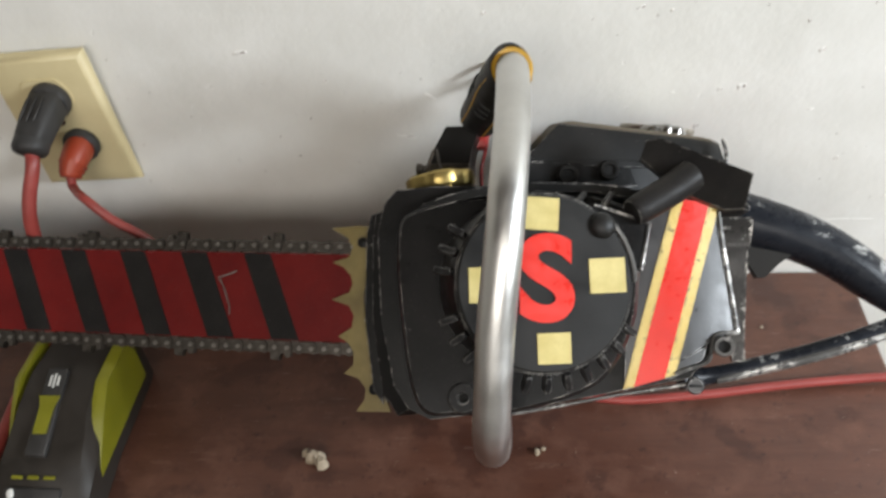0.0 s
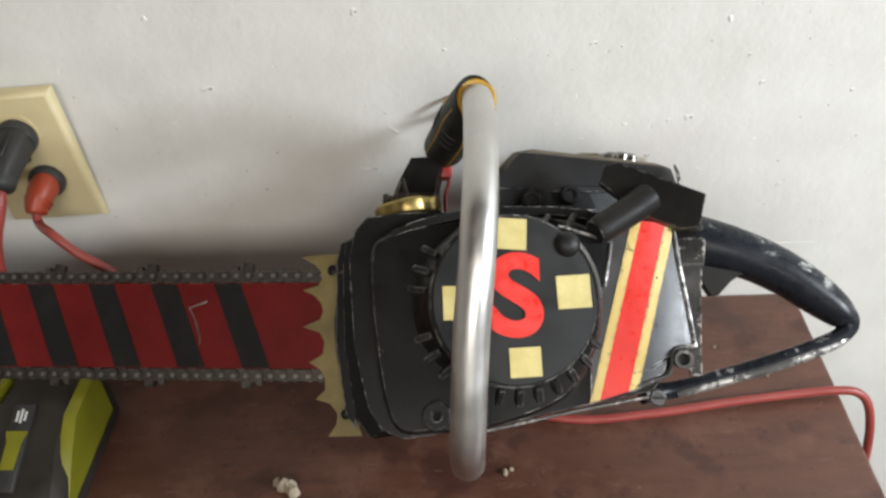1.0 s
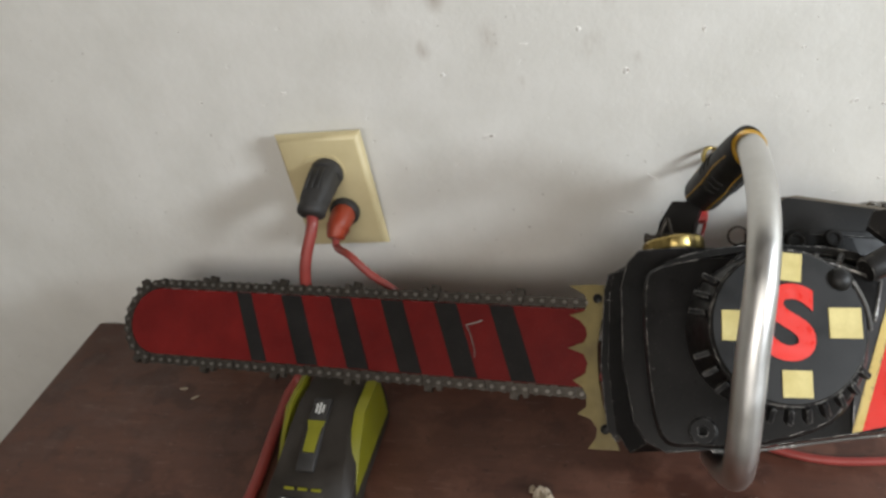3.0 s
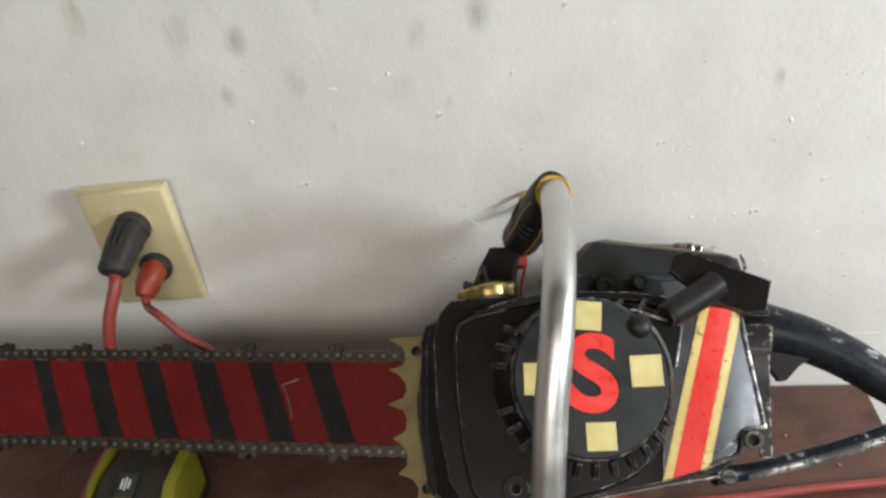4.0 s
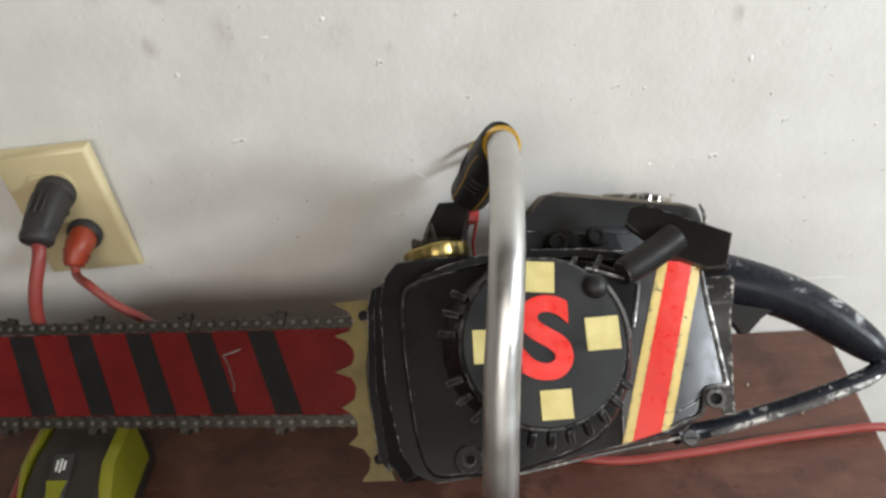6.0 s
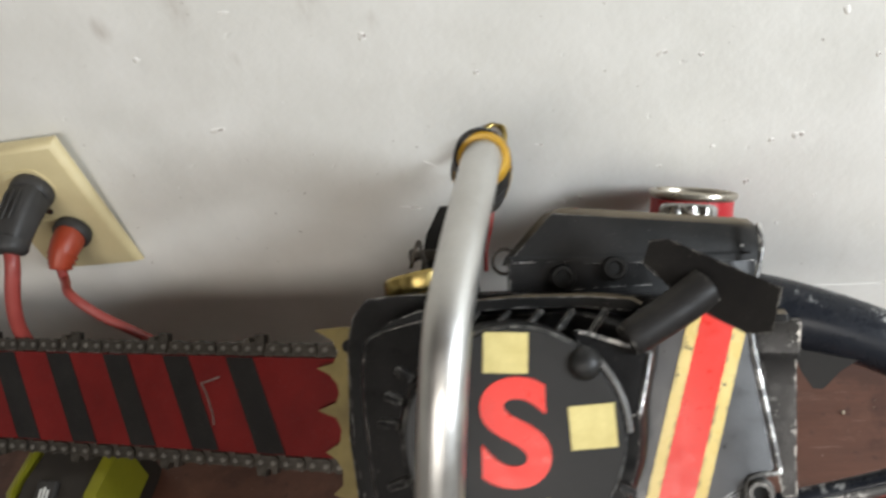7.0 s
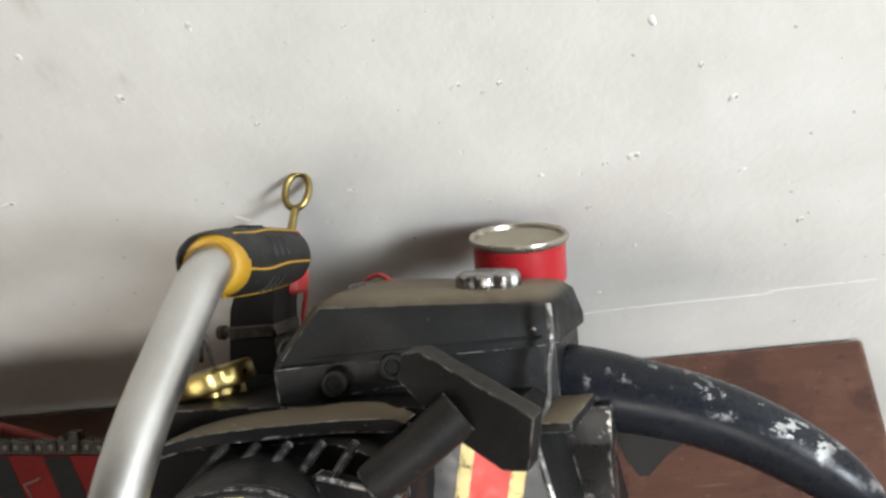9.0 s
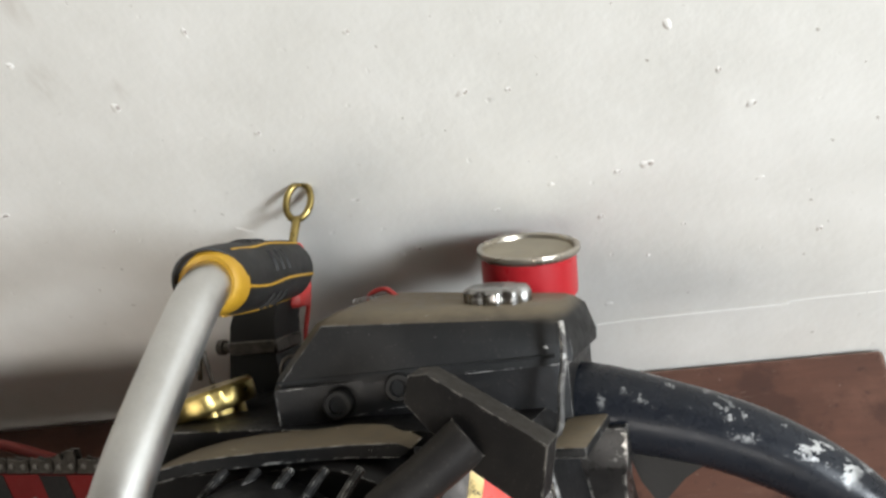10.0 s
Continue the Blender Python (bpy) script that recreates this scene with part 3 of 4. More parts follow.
def build_starter(saw):
    outer = [(50, 42), (60, 53), (88, 59), (120, 60.5), (150, 60), (172, 51), (176, 44), (172, 22), (169, -5), (152, -33), (113, -48), (84, -51), (62, -47), (52, 0)]
    dense = [tuple(p) for p in spline(outer, 4, True)]
    rings = [section(dense, 50), section(dense, 71), section(dense, 74, 0, -0.03)]
    house = part("starter_housing", loft(rings, 0.001, 2), BLACK, saw, "black starter housing with cooling slots")
    # bell between housing and round cover
    bell = []
    for r, h in ((43.5, -40), (43, -18), (42, -6), (41, -3)):
        bell.append([DISC @ (Vector((r * math.cos(t), r * math.sin(t) * 0.98, h)) / 1e3) for t in (math.tau * k / 48 for k in range(48))])
    part("bell", loft(bell), BLACK, house)
    for deg in (*range(-158, -20, 12), *range(150, 185, 12)):
        m = DISC @ Matrix.Rotation(radians(deg), 4, "Z") @ pose(0.0455, 0, -0.0085, 0, 30, 0)
        bm = box((0, 0, 0), (9, 3.4, 6), 0.6, 1)
        bmesh.ops.transform(bm, matrix=m, verts=bm.verts)
        part("vent_fin", bm, BLACK, house)
    cover = part("round_cover", lathe([(40.5, -4), (40.5, -0.8), (39.6, 0)], 56, DISC), PLASTIC, house, "round black plastic starter cover")
    part("cover_rim", lathe([(41.6, -5), (41.6, -2.2), (40.6, -1.6), (40.6, -5)], 56, DISC), BLACK, cover)
    # tape squares round the letter
    for x, y, w, h, a in ((-2.7, 31.5, 16.5, 15, -2), (28.6, 4.2, 17, 16, 4), (4.2, -29.2, 15.5, 14, 3), (-28, -1.5, 14.5, 16, 2)):
        bm = box((0, 0, 0), (w, h, 0.5), 0.15, 1)
        bmesh.ops.transform(bm, matrix=DISC @ pose(x / 1e3, y / 1e3, 0.0003, 0, 0, a), verts=bm.verts)
        part("tape_square", bm, TAPE, cover, "pale yellow tape square")
    font = bpy.data.curves.new("letter", "FONT")
    font.body, font.size, font.align_x, font.align_y = "S", 0.050, "CENTER", "CENTER"
    font.extrude, font.offset = 0.0003, 0.0016
    tmp = new("tmp", font)
    dg = bpy.context.evaluated_depsgraph_get()
    me = bpy.data.meshes.new_from_object(tmp.evaluated_get(dg))
    bpy.data.objects.remove(tmp)
    bm = bmesh.new()
    bm.from_mesh(me)
    bmesh.ops.transform(bm, matrix=DISC @ pose(0.0002, 0.0003, 0.0004, 0, 0, 1) @ Matrix.Diagonal((1.14, 1.06, 1, 1)), verts=bm.verts)
    part("letter", bm, RED, cover, "red painted letter S", smooth=0)
    # domed bolt and the raised corner of the cover plate
    part("dome_bolt", lathe([(6.4, -3), (6.4, 1.5), (5.6, 4), (3.6, 5.6), (1.2, 6.2)], 28, DISC @ pose(0.0262, 0.0270, -0.002)), PLASTIC, house)
    corner = [(148, 53.5, 91), (176, 45, 85.5), (172, 22, 90.5), (158, 20, 93.5), (154, 38, 92)]
    part("cover_corner", loft([[(x / 1e3, y / 1e3, (z - d) / 1e3) for x, y, z in corner] for d in (7, 0)], 0.0006), BLACK, house, "raised corner of the starter cover")
    lip = [(52, 49.5), (62, 56.5), (76, 61), (90, 64), (106, 66), (122, 67), (150, 67), (166, 65.5), (170, 63), (166, 60.5), (150, 62.5), (122, 62.5), (106, 61.5), (90, 59.5), (76, 56.5), (62, 52.5)]
    part("pull_ledge", loft([[(x / 1e3, y / 1e3, 0.048) for x, y in lip], [(x / 1e3, (y - 0.8) / 1e3, (77 - 0.0035 * (x - 105) ** 2) / 1e3) for x, y in lip]], 0.0016, 3), DUSTY, house, "dusty curved ledge")
    for k in range(5):
        rib = [(92 + 14.0 * k, 44, 88), (96 + 13.9 * k, 49, 86), (102 + 13.4 * k, 55.5, 83), (105 + 13.2 * k, 60, 76)]
        part("ledge_rib", sweep(rib, 1.7, 8, 3), BLACK, house)
    part("worn_rib", sweep([tuple(DISC @ (Vector((42.3 * math.cos(t), 42.3 * math.sin(t), -1.6)) / 1e3) * 1e3) for t in (0.80, 0.66, 0.50, 0.34, 0.18, 0.04)], 1.3, 8, 3), RUBBED, house, "rib rubbed to bare metal")
    part("worn_edge", sweep([(150, 53.2, 91), (163, 49.2, 88.4), (175, 45.2, 85.8), (175.6, 43, 86.2), (173.8, 32, 88.4), (172, 22.5, 90.5)], 0.9, 8, 3), RUBBED, house, "corner rubbed to bare metal")
    part("foot_lug", lathe([(8, -4), (8, 3), (7, 4), (3, 4), (2.6, 2)], 20, facing((86, -42, 72), (0, 0, 1))), BLACK, house)
    return house


def build_top(saw):
    def ring(y, x0, x1, z0, zl, zr, c=5.0):
        """A cut-cornered ring whose near side runs from zl at the front to zr at the rear."""
        return [(x / 1e3, y / 1e3, z / 1e3) for x, z in ((x0 + c, z0), (x1 - c, z0), (x1, z0 + c), (x1, zr - c), (x1 - c, zr), (x0 + c, zl), (x0, zl - c), (x0, z0 + c))]
    part("filter_box", loft([ring(58, 108, 214, -26, 42, 21), ring(80.5, 108, 215, -26, 43, 22)], 0.001), BLACK, saw)
    def drop(pts):
        return [(x, y - 0.09 * (x - 0.130), z) for x, y, z in pts]
    lid = part("filter_lid", loft([ring(79.5, 106, 217.5, -27, 46, 25), ring(83.5, 108, 218, -27, 46, 25), drop(ring(102.5, 125, 215.5, -24, 41, 20)), drop(ring(106, 131, 212, -20, 33, 12))], 0.0022, 3), DUSTY, saw, "dusty black plastic filter lid with sloped front")
    part("lid_seam", box((162, 83, 36), (104, 1.2, 1.2)), HOLE, lid).matrix_local = Matrix.Translation((0.162, 0.083, 0.036)) @ Matrix.Rotation(radians(11.2), 4, "Y") @ Matrix.Translation((-0.162, -0.083, -0.036))
    knob = facing((185.5, 97.2, 0), (0.08, 1, 0))
    part("knob", lathe([(5, -1), (5, 2), (13, 2.2), (13.4, 4), (13.4, 8), (12, 9.4), (6, 9.8)], 64, knob, 9, 0.16), CHROME, lid, "scalloped chrome lid knob")
    # ledge with two bushes under the lid
    part("intake_ledge", loft([[(x / 1e3, y / 1e3, (d + 56 - 0.34 * (x - 112)) / 1e3) for x, y in ((112, 66), (112, 81), (186, 81), (186, 70), (150, 69))] for d in (-12, -6)], 0.001), BLACK, saw)
    for x, y, z in ((156, 77, 34.5), (134.5, 73.5, 42.5)):
        b = part("bush", lathe([(5.4, -2), (5.4, 4.4), (4.8, 5.2), (3.2, 5.2), (3.0, 3)], 24, facing((x, y, z), (0.25, 0.1, 1))), PLASTIC, saw)
        part("bush_hole", lathe([(2.9, 0), (2.9, 0.4)], 16, facing((x + 0.9, y + 0.3, z + 3.4), (0.25, 0.1, 1))), HOLE, b)
    # loose red wire and small spring on the lid
    part("lid_wire", sweep([(114, 96, -24), (120, 105, -20), (130, 108, -16), (138, 104, -12)], 1.1, 8), WIRE, saw, "thin red wire")
    part("spring", sweep([(121 + 9 * k / 60 + 0.0, 104.5 + 1.4 * math.sin(k * 0.9), -4 - 16 * k / 60 + 1.4 * math.cos(k * 0.9)) for k in range(60)], 0.4, 6, 1), CHROME, saw)
    part("ring_pull", sweep([(102 + 6 * math.cos(t), 82 + 6 * math.sin(t), 20) for t in (math.tau * k / 14 for k in range(14))], 0.9, 8, 2, True), STEEL, saw)


def build_pull_grip(saw):
    face = ((175, 88, 67), (182, 88.5, 69), (223.5, 68.5, 83), (219.5, 52, 83), (211, 51.5, 81), (190, 62, 73), (172, 79, 67))
    grip = part("starter_grip", loft([[(x / 1e3, y / 1e3, (z - d) / 1e3) for x, y, z in face] for d in (11, 0)], 0.0030, 3), GRIP, saw, "black plastic starter pull grip, scuffed and dusty")
    part("grip_neck", sweep([(196, 69, 74, 8), (184, 60, 81, 7.6), (171, 51.5, 88, 7.2), (168, 49.5, 89.5, 6.4)], None, 20, 4), GRIP, grip)


def build_handles(saw):
    part("wrap_handle", sweep([(88, -60, -40), (95, -64, 10), (101, -64.5, 62), (104.5, -62.5, 98), (106.5, -54, 120), (108.5, -36, 132), (111, -5, 143.5), (113.7, 20, 149), (115.5, 42, 150), (116, 60, 145.5), (115.3, 80, 131), (113, 100, 109), (111, 113, 93), (109.5, 121, 82), (107.5, 125, 71), (102, 124.5, 54), (97, 123, 38)], 8.3, 28, 6), ALU, saw, "bare aluminium tube handle, scuffed")
    # rubber sleeve on its upper end
    a, b = Vector((108.5, 125.5, 75)), Vector((76.5, 120.5, -27))
    d = (b - a).normalized()
    m = facing(a, d)
    length = (b - a).length
    inv = m.inverted()
    lead = (inv.to_3x3() @ Vector((-0.75, 0.65, 0))).normalized()

    def oblique(bm, near, reach):
        """Lets the mouth of the sleeve run further out on its upper front side."""
        for v in bm.verts:
            q = inv @ v.co
            w = max(0.0, 1 - q.z * 1e3 / near)
            side = (q.x * lead.x + q.y * lead.y) * 1e3 / 11.0
            q.z -= reach / 1e3 * w * side
            v.co = m @ q
        return bm
    sleeve = part("sleeve", oblique(lathe([(10.6, 5), (11.2, 3.2), (12.0, 3.4), (12.5, 8), (13.2, 18), (13.8, length * 0.5), (13.4, length - 6), (11.5, length)], 36, m), 22, 6.5), RUBBER, saw, "black rubber grip sleeve with amber trim")
    part("collar", lathe([(8.2, 1.0), (9.6, 0.4), (10.6, 1.0), (11.4, 3.0), (12.2, 9), (12.2, 12)], 36, m), YELLOW, sleeve, "amber rubber collar")
    for k in range(5):
        t = math.tau * (k + 0.2) / 5
        pts = [m @ Vector((rr * math.cos(t + w) / 1e3, rr * math.sin(t + w) / 1e3, h / 1e3)) * 1e3 for rr, h, w in ((12.3, 9, 0.0), (13.3, length * 0.3, 0.06), (13.75, length * 0.55, -0.05), (13.3, length - 6, 0))]
        part("trim_line", sweep(pts, 0.6, 8, 4), YELLOW, sleeve)
    for k in range(3):
        for t in (0.9, 2.2, 3.4, 4.7, 5.9):
            pts = [m @ Vector((13.5 * math.cos(t + w) / 1e3, 13.5 * math.sin(t + w) / 1e3, (length * 0.38 + 9 * k) / 1e3)) * 1e3 for w in (-0.32, -0.1, 0.1, 0.32)]
            part("grip_rib", sweep(pts, 1.1, 6, 2), RUBBER, sleeve)
    # bracket between sleeve and housing
    part("bracket", loft([[((x + sx * w) / 1e3, y / 1e3, (z + sz * 11) / 1e3) for sx, sz in ((-1, -1), (1, -1), (1, 1), (-1, 1))] for x, y, z, w in ((58.5, 56, -25, 15), (58.5, 73, -25, 13.5), (59.5, 85, -25, 12.5), (61.5, 98, -25, 12), (68, 113, -25, 10.5))], 0.0015, 2), PLASTIC, saw, "black bracket wrapped in tape")
    part("clamp_band", box((60, 87, -25), (26.5, 7, 23.5), 1, 1), STEEL, saw)
    part("clamp_screw", lathe([(2.6, 0), (2.6, 6), (3.6, 6), (3.6, 9)], 14, facing((48, 87, -18), (-1, 0.05, 0))), STEEL, saw)
    part("red_tape", box((74, 108, -33), (14, 13, 12), 3, 2), WIRE, saw, "red tape wrap")
    # screw eye
    eye = part("screw_eye", sweep([(82, 122, -20), (82.5, 134, -26), (82.5, 142, -31)], 2.0, 12, 4), BRASS, saw, "brass screw eye")
    part("eye_ring", sweep([(82.3 + 5.5 * math.cos(t), 150.8 + 8.3 * math.sin(t), -35.5 - 3.4 * math.sin(t) - 2 * math.cos(t)) for t in (math.tau * k / 20 for k in range(20))], 1.7, 10, 2, True), BRASS, eye)
    part("eye_wire", sweep([(74, 130, -34), (78, 130, -38), (80, 118, -38.5), (79, 103, -37), (77, 90, -34), (78, 78, -30)], 1.2, 8), WIRE, saw, "thin red wire from the screw eye")
    # rear handle: grip, point and lower strut
    part("rear_handle", sweep([(208, 58, -2, 17.4), (224, 55.8, -3, 16), (246, 50.2, -4, 14.5), (266, 42.8, -7, 13.7), (284, 33.3, -10, 13), (300, 22, -13, 12), (311.5, 12.5, -14, 9.8), (317.5, 5.5, -15, 6.6), (313, -1.5, -14, 5), (300, -7.5, -12, 4.8), (284, -13, -10, 4.6), (262, -20, -8, 4.5), (236, -27.3, -6, 4.5), (214, -33, -3, 5), (196, -35, 4, 6)], None, 26, 6), HANDLE, saw, "blue-black painted rear handle, worn to metal")
    part("rubbed_strut", sweep([(318.5, 3.5, -14, 2.8), (312, -5, -12, 2.9), (300, -10.4, -10, 3.1), (284, -16, -8, 3.1), (262, -23, -6, 3.0), (236, -30, -4, 2.8), (216, -35.2, -1, 2.6)], None, 14, 6), RUBBED, saw, "underside of the strut rubbed to bare metal")
    part("trigger", prism([(226, 49), (229, 41), (233, 29), (237.5, 22), (241.5, 22), (249, 30), (259, 37), (257, 46)], -12, 2, 2.2, 3), RUBBER, saw, "black throttle trigger")


def build_fuel_cap(saw):
    m = facing((63, 69, 24), (-0.2, 1, 0.0))
    cap = part("fuel_cap", lathe([(14, -7), (14, -1), (19, -0.5), (20, 1), (20, 7), (18.5, 8.6), (9, 9)], 70, m, 5, 0.09), BRASS, saw, "brass fuel cap with notched rim")
    part("cap_clip", sweep([(52, 80, 16), (55, 88, 18), (58, 93, 19), (60, 86, 20), (63, 79, 22)], 1.1, 8), STEEL, cap)
    part("tank_neck", lathe([(17, -14), (17, -6)], 28, m), BLACK, saw)


def build_saw():
    saw = empty("chainsaw", SAW, "black chainsaw with red striped bar leaning against the wall", "chainsaw")
    build_bar(saw)
    build_chain(saw)
    build_spikes(saw)
    build_body(saw)
    build_starter(saw)
    build_top(saw)
    build_pull_grip(saw)
    build_handles(saw)
    build_fuel_cap(saw)
    return saw


build_saw()


# ---- red tin on the saw's top ----
def build_tin():
    m = SAW @ facing((183, 95, -54.5), (0.12, 1, 0.17)) @ Matrix.Scale(0.93, 4)
    tin = empty("red_tin", m, "small red tin with a dusty silver rim on the chainsaw", "tin")
    part("can_body", lathe([(21, 0), (22.5, 1.5), (22.8, 3), (22.8, 22)], 56), TINRED, tin, "red painted side")
    part("rim", lathe([(22.6, 20.5), (24.2, 21.5), (24.8, 23), (24.4, 24.6), (23.2, 25), (22, 24.2), (21.6, 22.8), (21.4, 20.5)], 56), TINRIM, tin, "rolled silver rim")
    part("lid", lathe([(21.8, 21), (21.6, 22.4), (19, 22.7), (8, 22.9)], 56), TINLID, tin, "dusty pressed lid")


build_tin()


# ---- outlet with plugs ----
def build_outlet():
    # the plate hangs out from the wall at its top
    tr, br = Vector((-0.3263, -0.0150, 0.2087)), Vector((-0.3218, -0.0075, 0.1000))
    up = (tr - br).normalized()
    right = (Vector((1, 0, 0)) - up * up.x).normalized()
    out = right.cross(up) * 1.0
    m = Matrix.Identity(4)
    for i, v in enumerate((right, up, out)):
        m[0][i], m[1][i], m[2][i] = v
    m.translation = br.copy()
    ol = empty("outlet", m, "aged ivory wall outlet whose plate hangs out from the wall", "outlet")
    part("plate", loft([[((x) / 1e3, y / 1e3, z / 1e3) for x, y in ((-72 + i, i), (-i, i), (-i, 109 - i), (-72 + i, 109 - i))] for i, z in ((0, -6), (0, -4.5), (3.6, 0.4), (5.0, 1.0))], 0.0006, 2), IVORY, ol, "ivory plastic cover plate with bevelled edge")
    part("outlet_box", box((-38, 50, -16), (46, 66, 20), 2), IVORY, ol)
    for y in (36, 78):
        f = part("socket_face", prism([(-36 + 17 * math.cos(t), y + max(-13.5, min(13.5, 17 * math.sin(t)))) for t in (math.tau * k / 36 for k in range(36))], 0.8, 2.2, 0.3, 1), IVORY, ol)
    part("plate_screw", lathe([(3, 0.8), (3, 1.6), (2, 2.1)], 16, facing((-36, 57, 0), (0, 0, 1))), CHROME, ol)
    return m


OUTLET = build_outlet()


def build_black_plug():
    m = OUTLET @ pose(-0.033, 0.077, 0.002)
    pl = empty("black_plug", m, "black rubber plug in the upper socket", "plug")
    part("face", lathe([(13, 0), (13.5, 2), (13.5, 6), (12.4, 8)], 32), PLUGBLACK, pl)
    rings = [[(x / 1e3, (y + sink) / 1e3, z / 1e3) for x, y in [(w * math.copysign(abs(math.cos(t)) ** 0.6, math.cos(t)) + side, h * math.copysign(abs(math.sin(t)) ** 0.6, math.sin(t))) for t in (math.tau * k / 24 for k in range(24))]]
             for z, w, h, sink, side in ((6, 11.5, 11, 0, 0), (13, 11.8, 11, -0.5, -0.3), (25, 11.2, 10.4, -3, -1.2), (36, 10.4, 9.8, -7, -2.4), (40, 9.4, 9, -8.8, -2.8))]
    part("shell", loft(rings, 0.0008), PLUGBLACK, pl)
    part("strain_relief", sweep([(-2.6, -7.6, 37, 11.2), (-3.0, -9.8, 41.5, 11.4), (-3.2, -11.2, 44, 10), (-3.3, -11.8, 45, 7)], None, 22, 3), PLUGBLACK, pl)
    for x in (-5, 0, 5):
        part("ridge", box((x - 1, 8.9, 23), (1.3, 1.4, 22), 0.5, 1, Matrix.Rotation(radians(10), 4, "X")), PLUGBLACK, pl)


def build_orange_plug():
    m = OUTLET @ pose(-0.0275, 0.0395, 0.002)
    pl = empty("orange_plug", m, "orange-red rubber plug in the lower socket", "plug")
    part("face", lathe([(12, 0), (12.5, 2), (12.5, 5), (11, 7)], 32), PLUGBLACK, pl)
    part("shell", sweep([(0, 0, 5, 10.8), (-0.4, -0.6, 11, 11), (-1.4, -2.4, 17, 10.2), (-2.8, -5.6, 22, 8.8), (-3.8, -8.6, 26, 7.4), (-4.0, -9.4, 27, 6.4)], None, 24, 5, flat=0.9), ORANGE, pl)
    for k in range(3):
        part("ridge", lathe([(9.4 - k * 0.9, -0.7), (9.9 - k * 0.9, 0), (9.4 - k * 0.9, 0.7)], 20, facing((-2.0 - 0.7 * k, -4.2 - 1.8 * k, 19.6 + 2.7 * k), (-0.2, -0.5, 1))), ORANGE, pl)


build_black_plug()
build_orange_plug()


def world_mm(m, p):
    return tuple(m @ (Vector(p) / 1e3) * 1e3)


def cord(name, pts, r, label):
    return tagged(part(name, sweep(pts, r, 14, 8), CORD), label, "cord")


_p1 = world_mm(OUTLET, (-33 - 3.2, 77 - 11.6, 43))
_p2 = world_mm(OUTLET, (-27.5 - 4, 39.5 - 9.2, 27))
cord("extension_cord", [_p1, (_p1[0] + 1, _p1[1] - 8, _p1[2] - 8), (-365, -73, 134), (-368, -79, 115), (-371, -80, 82), (-383, -74, 42), (-398, -78, 11), (-403, -96, 5), (-399, -141, 4.8), (-394, -188, 4.8), (-393, -250, 4.8), (-404, -340, 4.8), (-420, -440, 4.8)], 4.6, "red rubber extension cord running down behind the bar")
cord("extension_cord", [_p2, (_p2[0] + 2, _p2[1] - 5, _p2[2] - 7), (-335, -61, 126), (-319, -66, 112), (-301, -67, 97), (-286, -62, 70), (-272, -56, 35), (-255, -50, 10), (-225, -46, 4), (-170, -48, 3.8), (-110, -66, 3.8), (-55, -104, 3.8), (4, -127, 3.8), (61, -124.5, 3.8), (120, -115.5, 3.8), (160, -110.5, 3.8), (190, -108.5, 4.4), (207, -109, 1), (216, -113, -14), (220, -120, -52), (222, -128, -140), (222, -138, -300), (220, -150, -520), (218, -160, -750)], 3.1, "red rubber extension cord crossing the table and over its edge")


# ---- tool battery on the table ----
def build_battery():
    m = pose(-0.3385, -0.165, 0.0, 0, 0, -1) @ Matrix.Diagonal((0.80, 1, 1.22, 1))
    bt = empty("tool_battery", m, "dark grey and lime green cordless tool battery on the table", "battery")

    def sec(w, h, y, low=0.0):
        return [(x / 1e3, y / 1e3, z / 1e3) for x, z in ((-w, low), (w, low), (w, h * 0.74), (w - 7, h), (-w + 7, h), (-w, h * 0.74))]
    part("case", loft([sec(32, 30, 62), sec(34, 42, 54), sec(35, 45, 14), sec(35.5, 41, -8), sec(38, 33, -27), sec(40, 27, -44), sec(39, 18, -60), sec(33, 6, -70)], 0.0025, 3), TOOLGREY, bt, "dark grey plastic case")
    for s in (-1, 1):
        poly = ((46, 45), (46, 14), (-36, 12), (-33, 17), (-12, 33), (8, 45))
        cap = ((46, 45.8), (46, 40), (-14, 30), (-22, 28), (-12, 36), (8, 45.8))
        part("side_latch", loft([[((s * x) / 1e3, y / 1e3, z / 1e3) for y, z in ring] for x, ring in ((31.5 - 2 * s, cap), (34.2 - 0.8 * s, cap), (39, poly))], 0.001, 2), LIME, bt, "lime green side latch")
    tilt = Matrix.Rotation(radians(16), 4, "X")
    seat = Matrix.Translation((-0.003, -0.012, 0.0395)) @ tilt
    bay = part("badge_bay", box((-3, -12, 39.5), (17, 56, 4), 1.6, 3, tilt), PLUGBLACK, bt, "recessed black badge bay")
    part("badge", prism([(-8.5, 9), (8.5, 9), (6.2, 2), (5.4, -15), (-5.4, -15), (-5.6, 2)], 1.8, 2.8, 0.3, 1), LIME, bay, "lime green badge").matrix_local = seat
    for k, w in enumerate((7, 9, 6)):
        part("print_bar", box((-3 + 3.2 * k, 19, 2.2), (1.6, w, 0.6)), PALE, bay, "worn pale print").matrix_local = seat
    for k in range(3):
        part("charge_mark", box((-15 + 13 * k, -49, 26.3), (9, 2.0, 0.8), 0.2, 1, Matrix.Rotation(radians(24), 4, "X")), LIME, bt, "small lime mark")
    part("charge_panel", box((-2, -57, 20), (46, 9, 4), 1.6, 2, Matrix.Rotation(radians(34), 4, "X")), PLUGBLACK, bt)
    part("charge_button", lathe([(3.0, 0), (2.8, 1.6), (2, 2)], 20, facing((-18, -57, 21.4), (0, -0.55, 0.83))), PALE, bt, "pale round button")


build_battery()


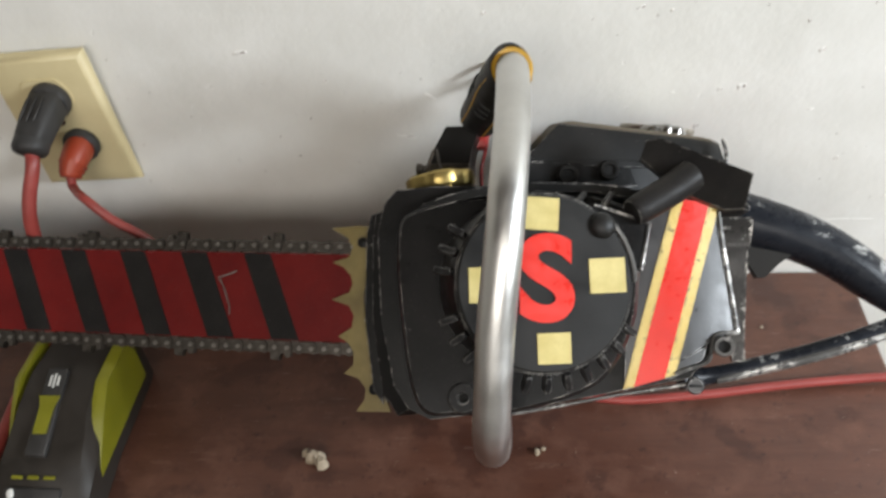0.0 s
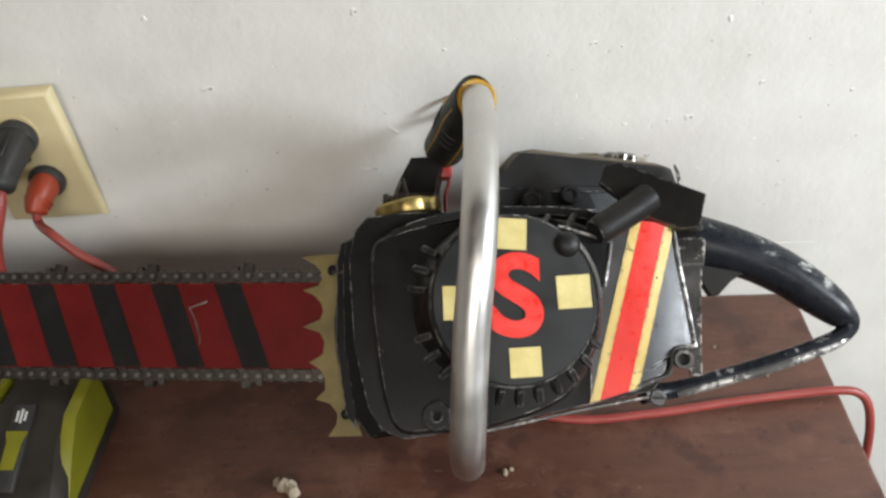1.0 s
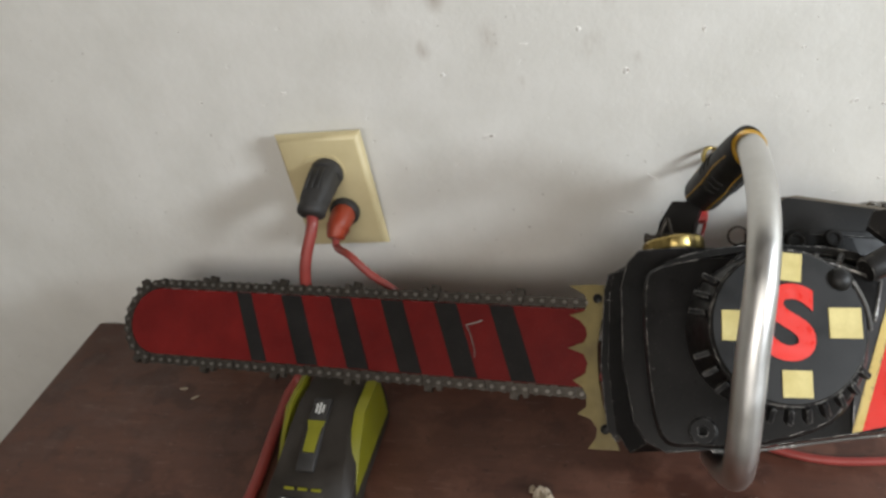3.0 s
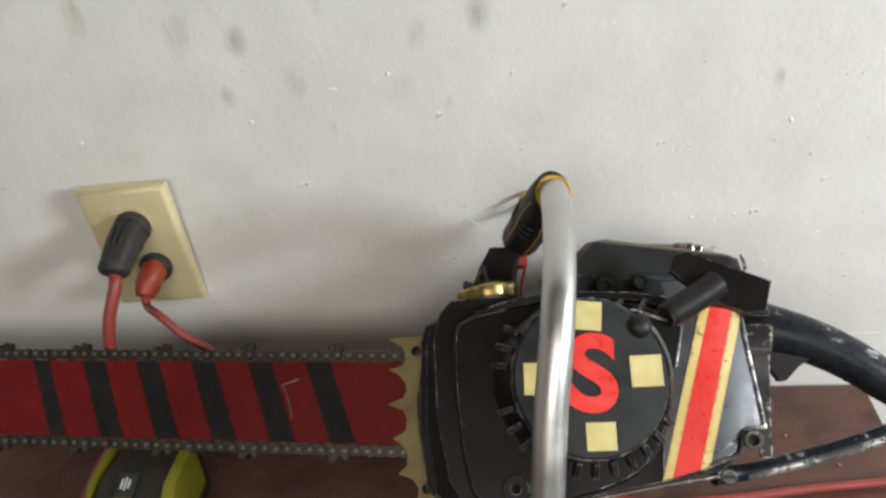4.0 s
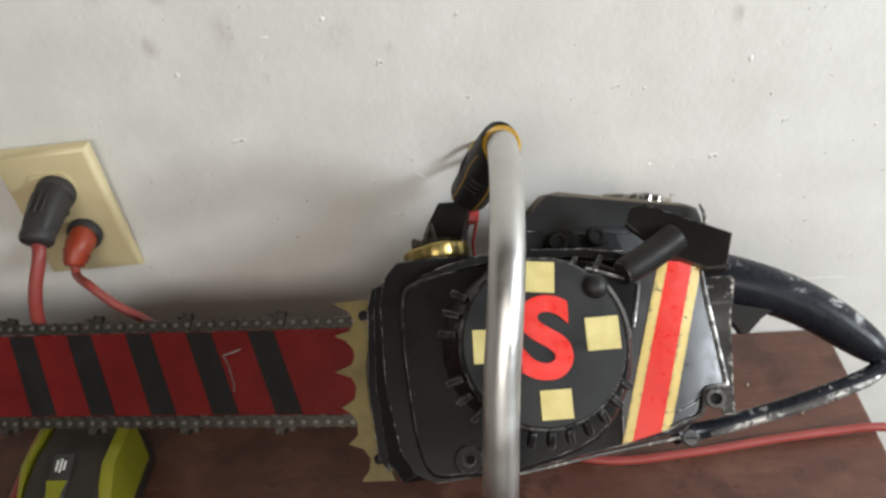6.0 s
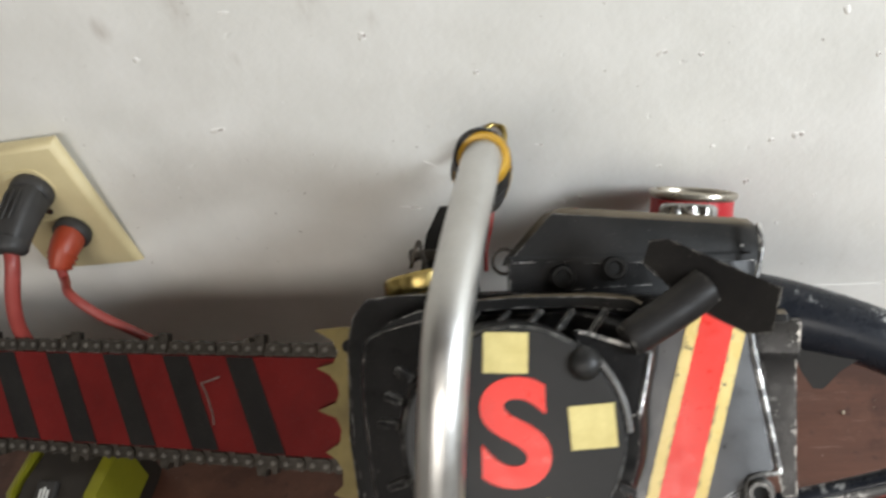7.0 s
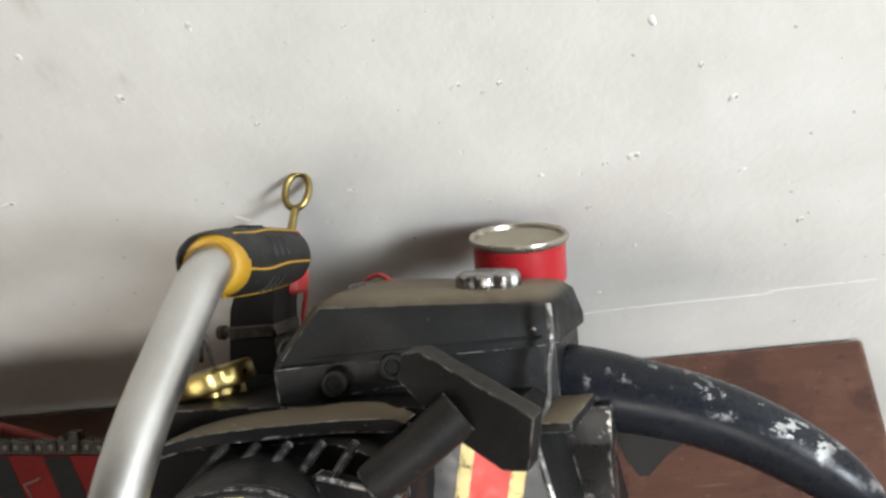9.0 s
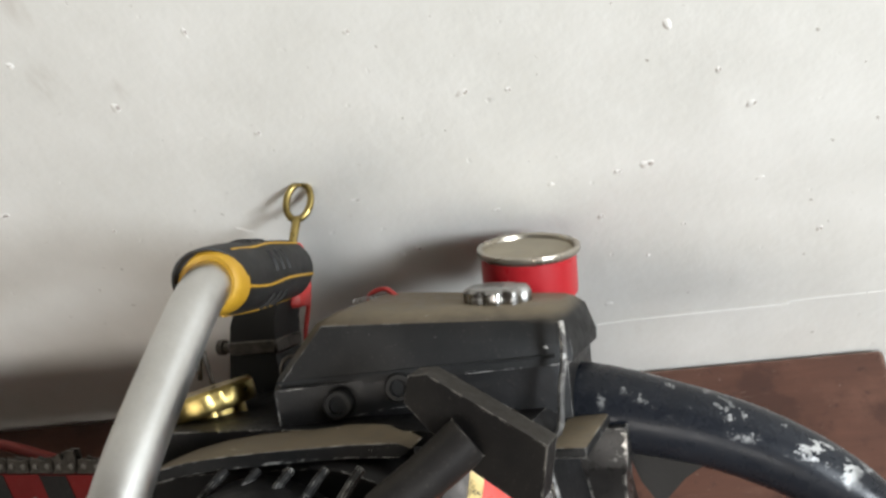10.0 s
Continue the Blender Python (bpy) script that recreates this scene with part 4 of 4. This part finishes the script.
# ---- chips, scrapes and crumbs ----
def lump(seed, a, b, h, n=14):
    """A ragged low lump in its own x-y, h high."""
    rnd = random.Random(seed)
    rr = [rnd.uniform(0.6, 1.1) for _ in range(n)]
    bm = bmesh.new()
    rows = []
    for s, z in ((1.0, -0.3), (0.85, 0.5), (0.5, 1.0)):
        rows.append([bm.verts.new((a * s * rr[k] * math.cos(math.tau * k / n) / 1e3, b * s * rr[k] * math.sin(math.tau * k / n) / 1e3, h * (z + rnd.uniform(-0.12, 0.12) * (z > 0)) / 1e3)) for k in range(n)])
    for p, q in zip(rows, rows[1:]):
        for k in range(n):
            bm.faces.new((p[k], p[(k + 1) % n], q[(k + 1) % n], q[k]))
    bm.faces.new(rows[-1])
    return bm


# x, z, half width, half height, spin
CHIPS = ((-228, 196, 7, 2.6, 8), (-106, 159, 7, 2, -35), (94, 160, 4.2, 3.2, 20), (81, 158, 2.6, 1.8, 20), (112, 230, 2.2, 4.4, 10), (-124, 245, 3, 3.6, 0),
         (-68, 217, 2.2, 2, 0), (-257, 247, 3.2, 3, 20), (27, 217, 4.2, 2, 30), (-24, 127, 3.2, 2.4, 30), (-33, 125, 3, 2.2, 20), (139, 184, 3, 2.6, 0),
         (69, 131, 2.2, 3, 0), (140, 141, 3.4, 1.2, 15), (164, 102, 1.8, 3, -20), (-126, 128, 9, 1.2, -10), (-195, 268, 5, 1.5, 5), (46, 214, 1.8, 1.8, 0), (-42, 167, 4, 1, -5),
         (-156, 277, 2.4, 3, 0), (-72, 273, 1.6, 3, 0), (128, 204, 1.4, 2.6, 0), (51, 157, 2.2, 1.5, 0), (22, 146, 3, 1, 10), (-175, 173, 2, 1.6, 0), (-387, 237, 4, 2, 0), (-461, 231, 4, 1.6, 15),
         (32, 67, 3, 1.6, 0), (61, 64, 4, 1.4, 10), (14, 60, 3, 1.6, 0), (-8, 257, 2, 1.4, 0), (86, 99, 1.6, 1.4, 0), (105, 118, 1.8, 1, 0), (199, 176, 2, 2, 0), (-294, 338, 4, 2.4, 10), (-37, 316, 2, 4, 0))
for i, (x, z, a, b, spin) in enumerate(CHIPS):
    chip = part("paint_chip", lump(i, a * 0.85, b * 0.85, 0.45), WHITE, wall_north, "flaked white plaster chip", smooth=60)
    chip.matrix_local = pose(x / 1e3, 0, z / 1e3, 90, 0, 0) @ pose(0, 0, 0, 0, 0, spin)
    # darker lump at the right imitates the shade inside a pit
    if i % 3 != 1:
        pit = part("pit_shade_lump", lump(i + 90, a * 0.45, b * 0.5, 0.55), PIT_SHADE, wall_north, "darker lump painted as the shaded right side of a plaster pit", smooth=0)
        pit.matrix_local = pose((x + 0.40 * a) / 1e3, 0, (z + 0.10 * b) / 1e3, 90, 0, 0) @ pose(0, 0, 0, 0, 0, spin)
# plaster ridge low on the wall
part("plaster_ridge", sweep([(18, -0.2, 44), (60, -0.3, 47), (100, -0.2, 47), (146, -0.2, 46.5), (152, -0.1, 48.5), (200, 0.1, 48.5)], 0.4, 8, 4), WALL, wall_north, "raised plaster seam")

for i, (x, y, a, b, h) in enumerate(((-179, -176, 7, 5, 7), (-174, -180, 5, 4, 6), (-186, -172, 3.4, 3, 4), (-38, -168, 3.2, 2, 2.2), (-34, -166, 2, 1.6, 1.8), (-505, -90, 5, 1.5, 0.8), (-490, -100, 4, 1.2, 0.8), (120, -60, 2, 1.2, 0.7), (150, -90, 1.6, 1, 0.8), (-90, -215, 1.4, 1, 0.8))):
    c = tagged(part("plaster_crumb", lump(i + 40, a, b, h), CRUMB, smooth=0), "small pale crumb of plaster on the table", "crumb", "crumbs on the table")
    c.matrix_world = pose(x / 1e3, y / 1e3, 0.001, 0, 0, 37 * i)
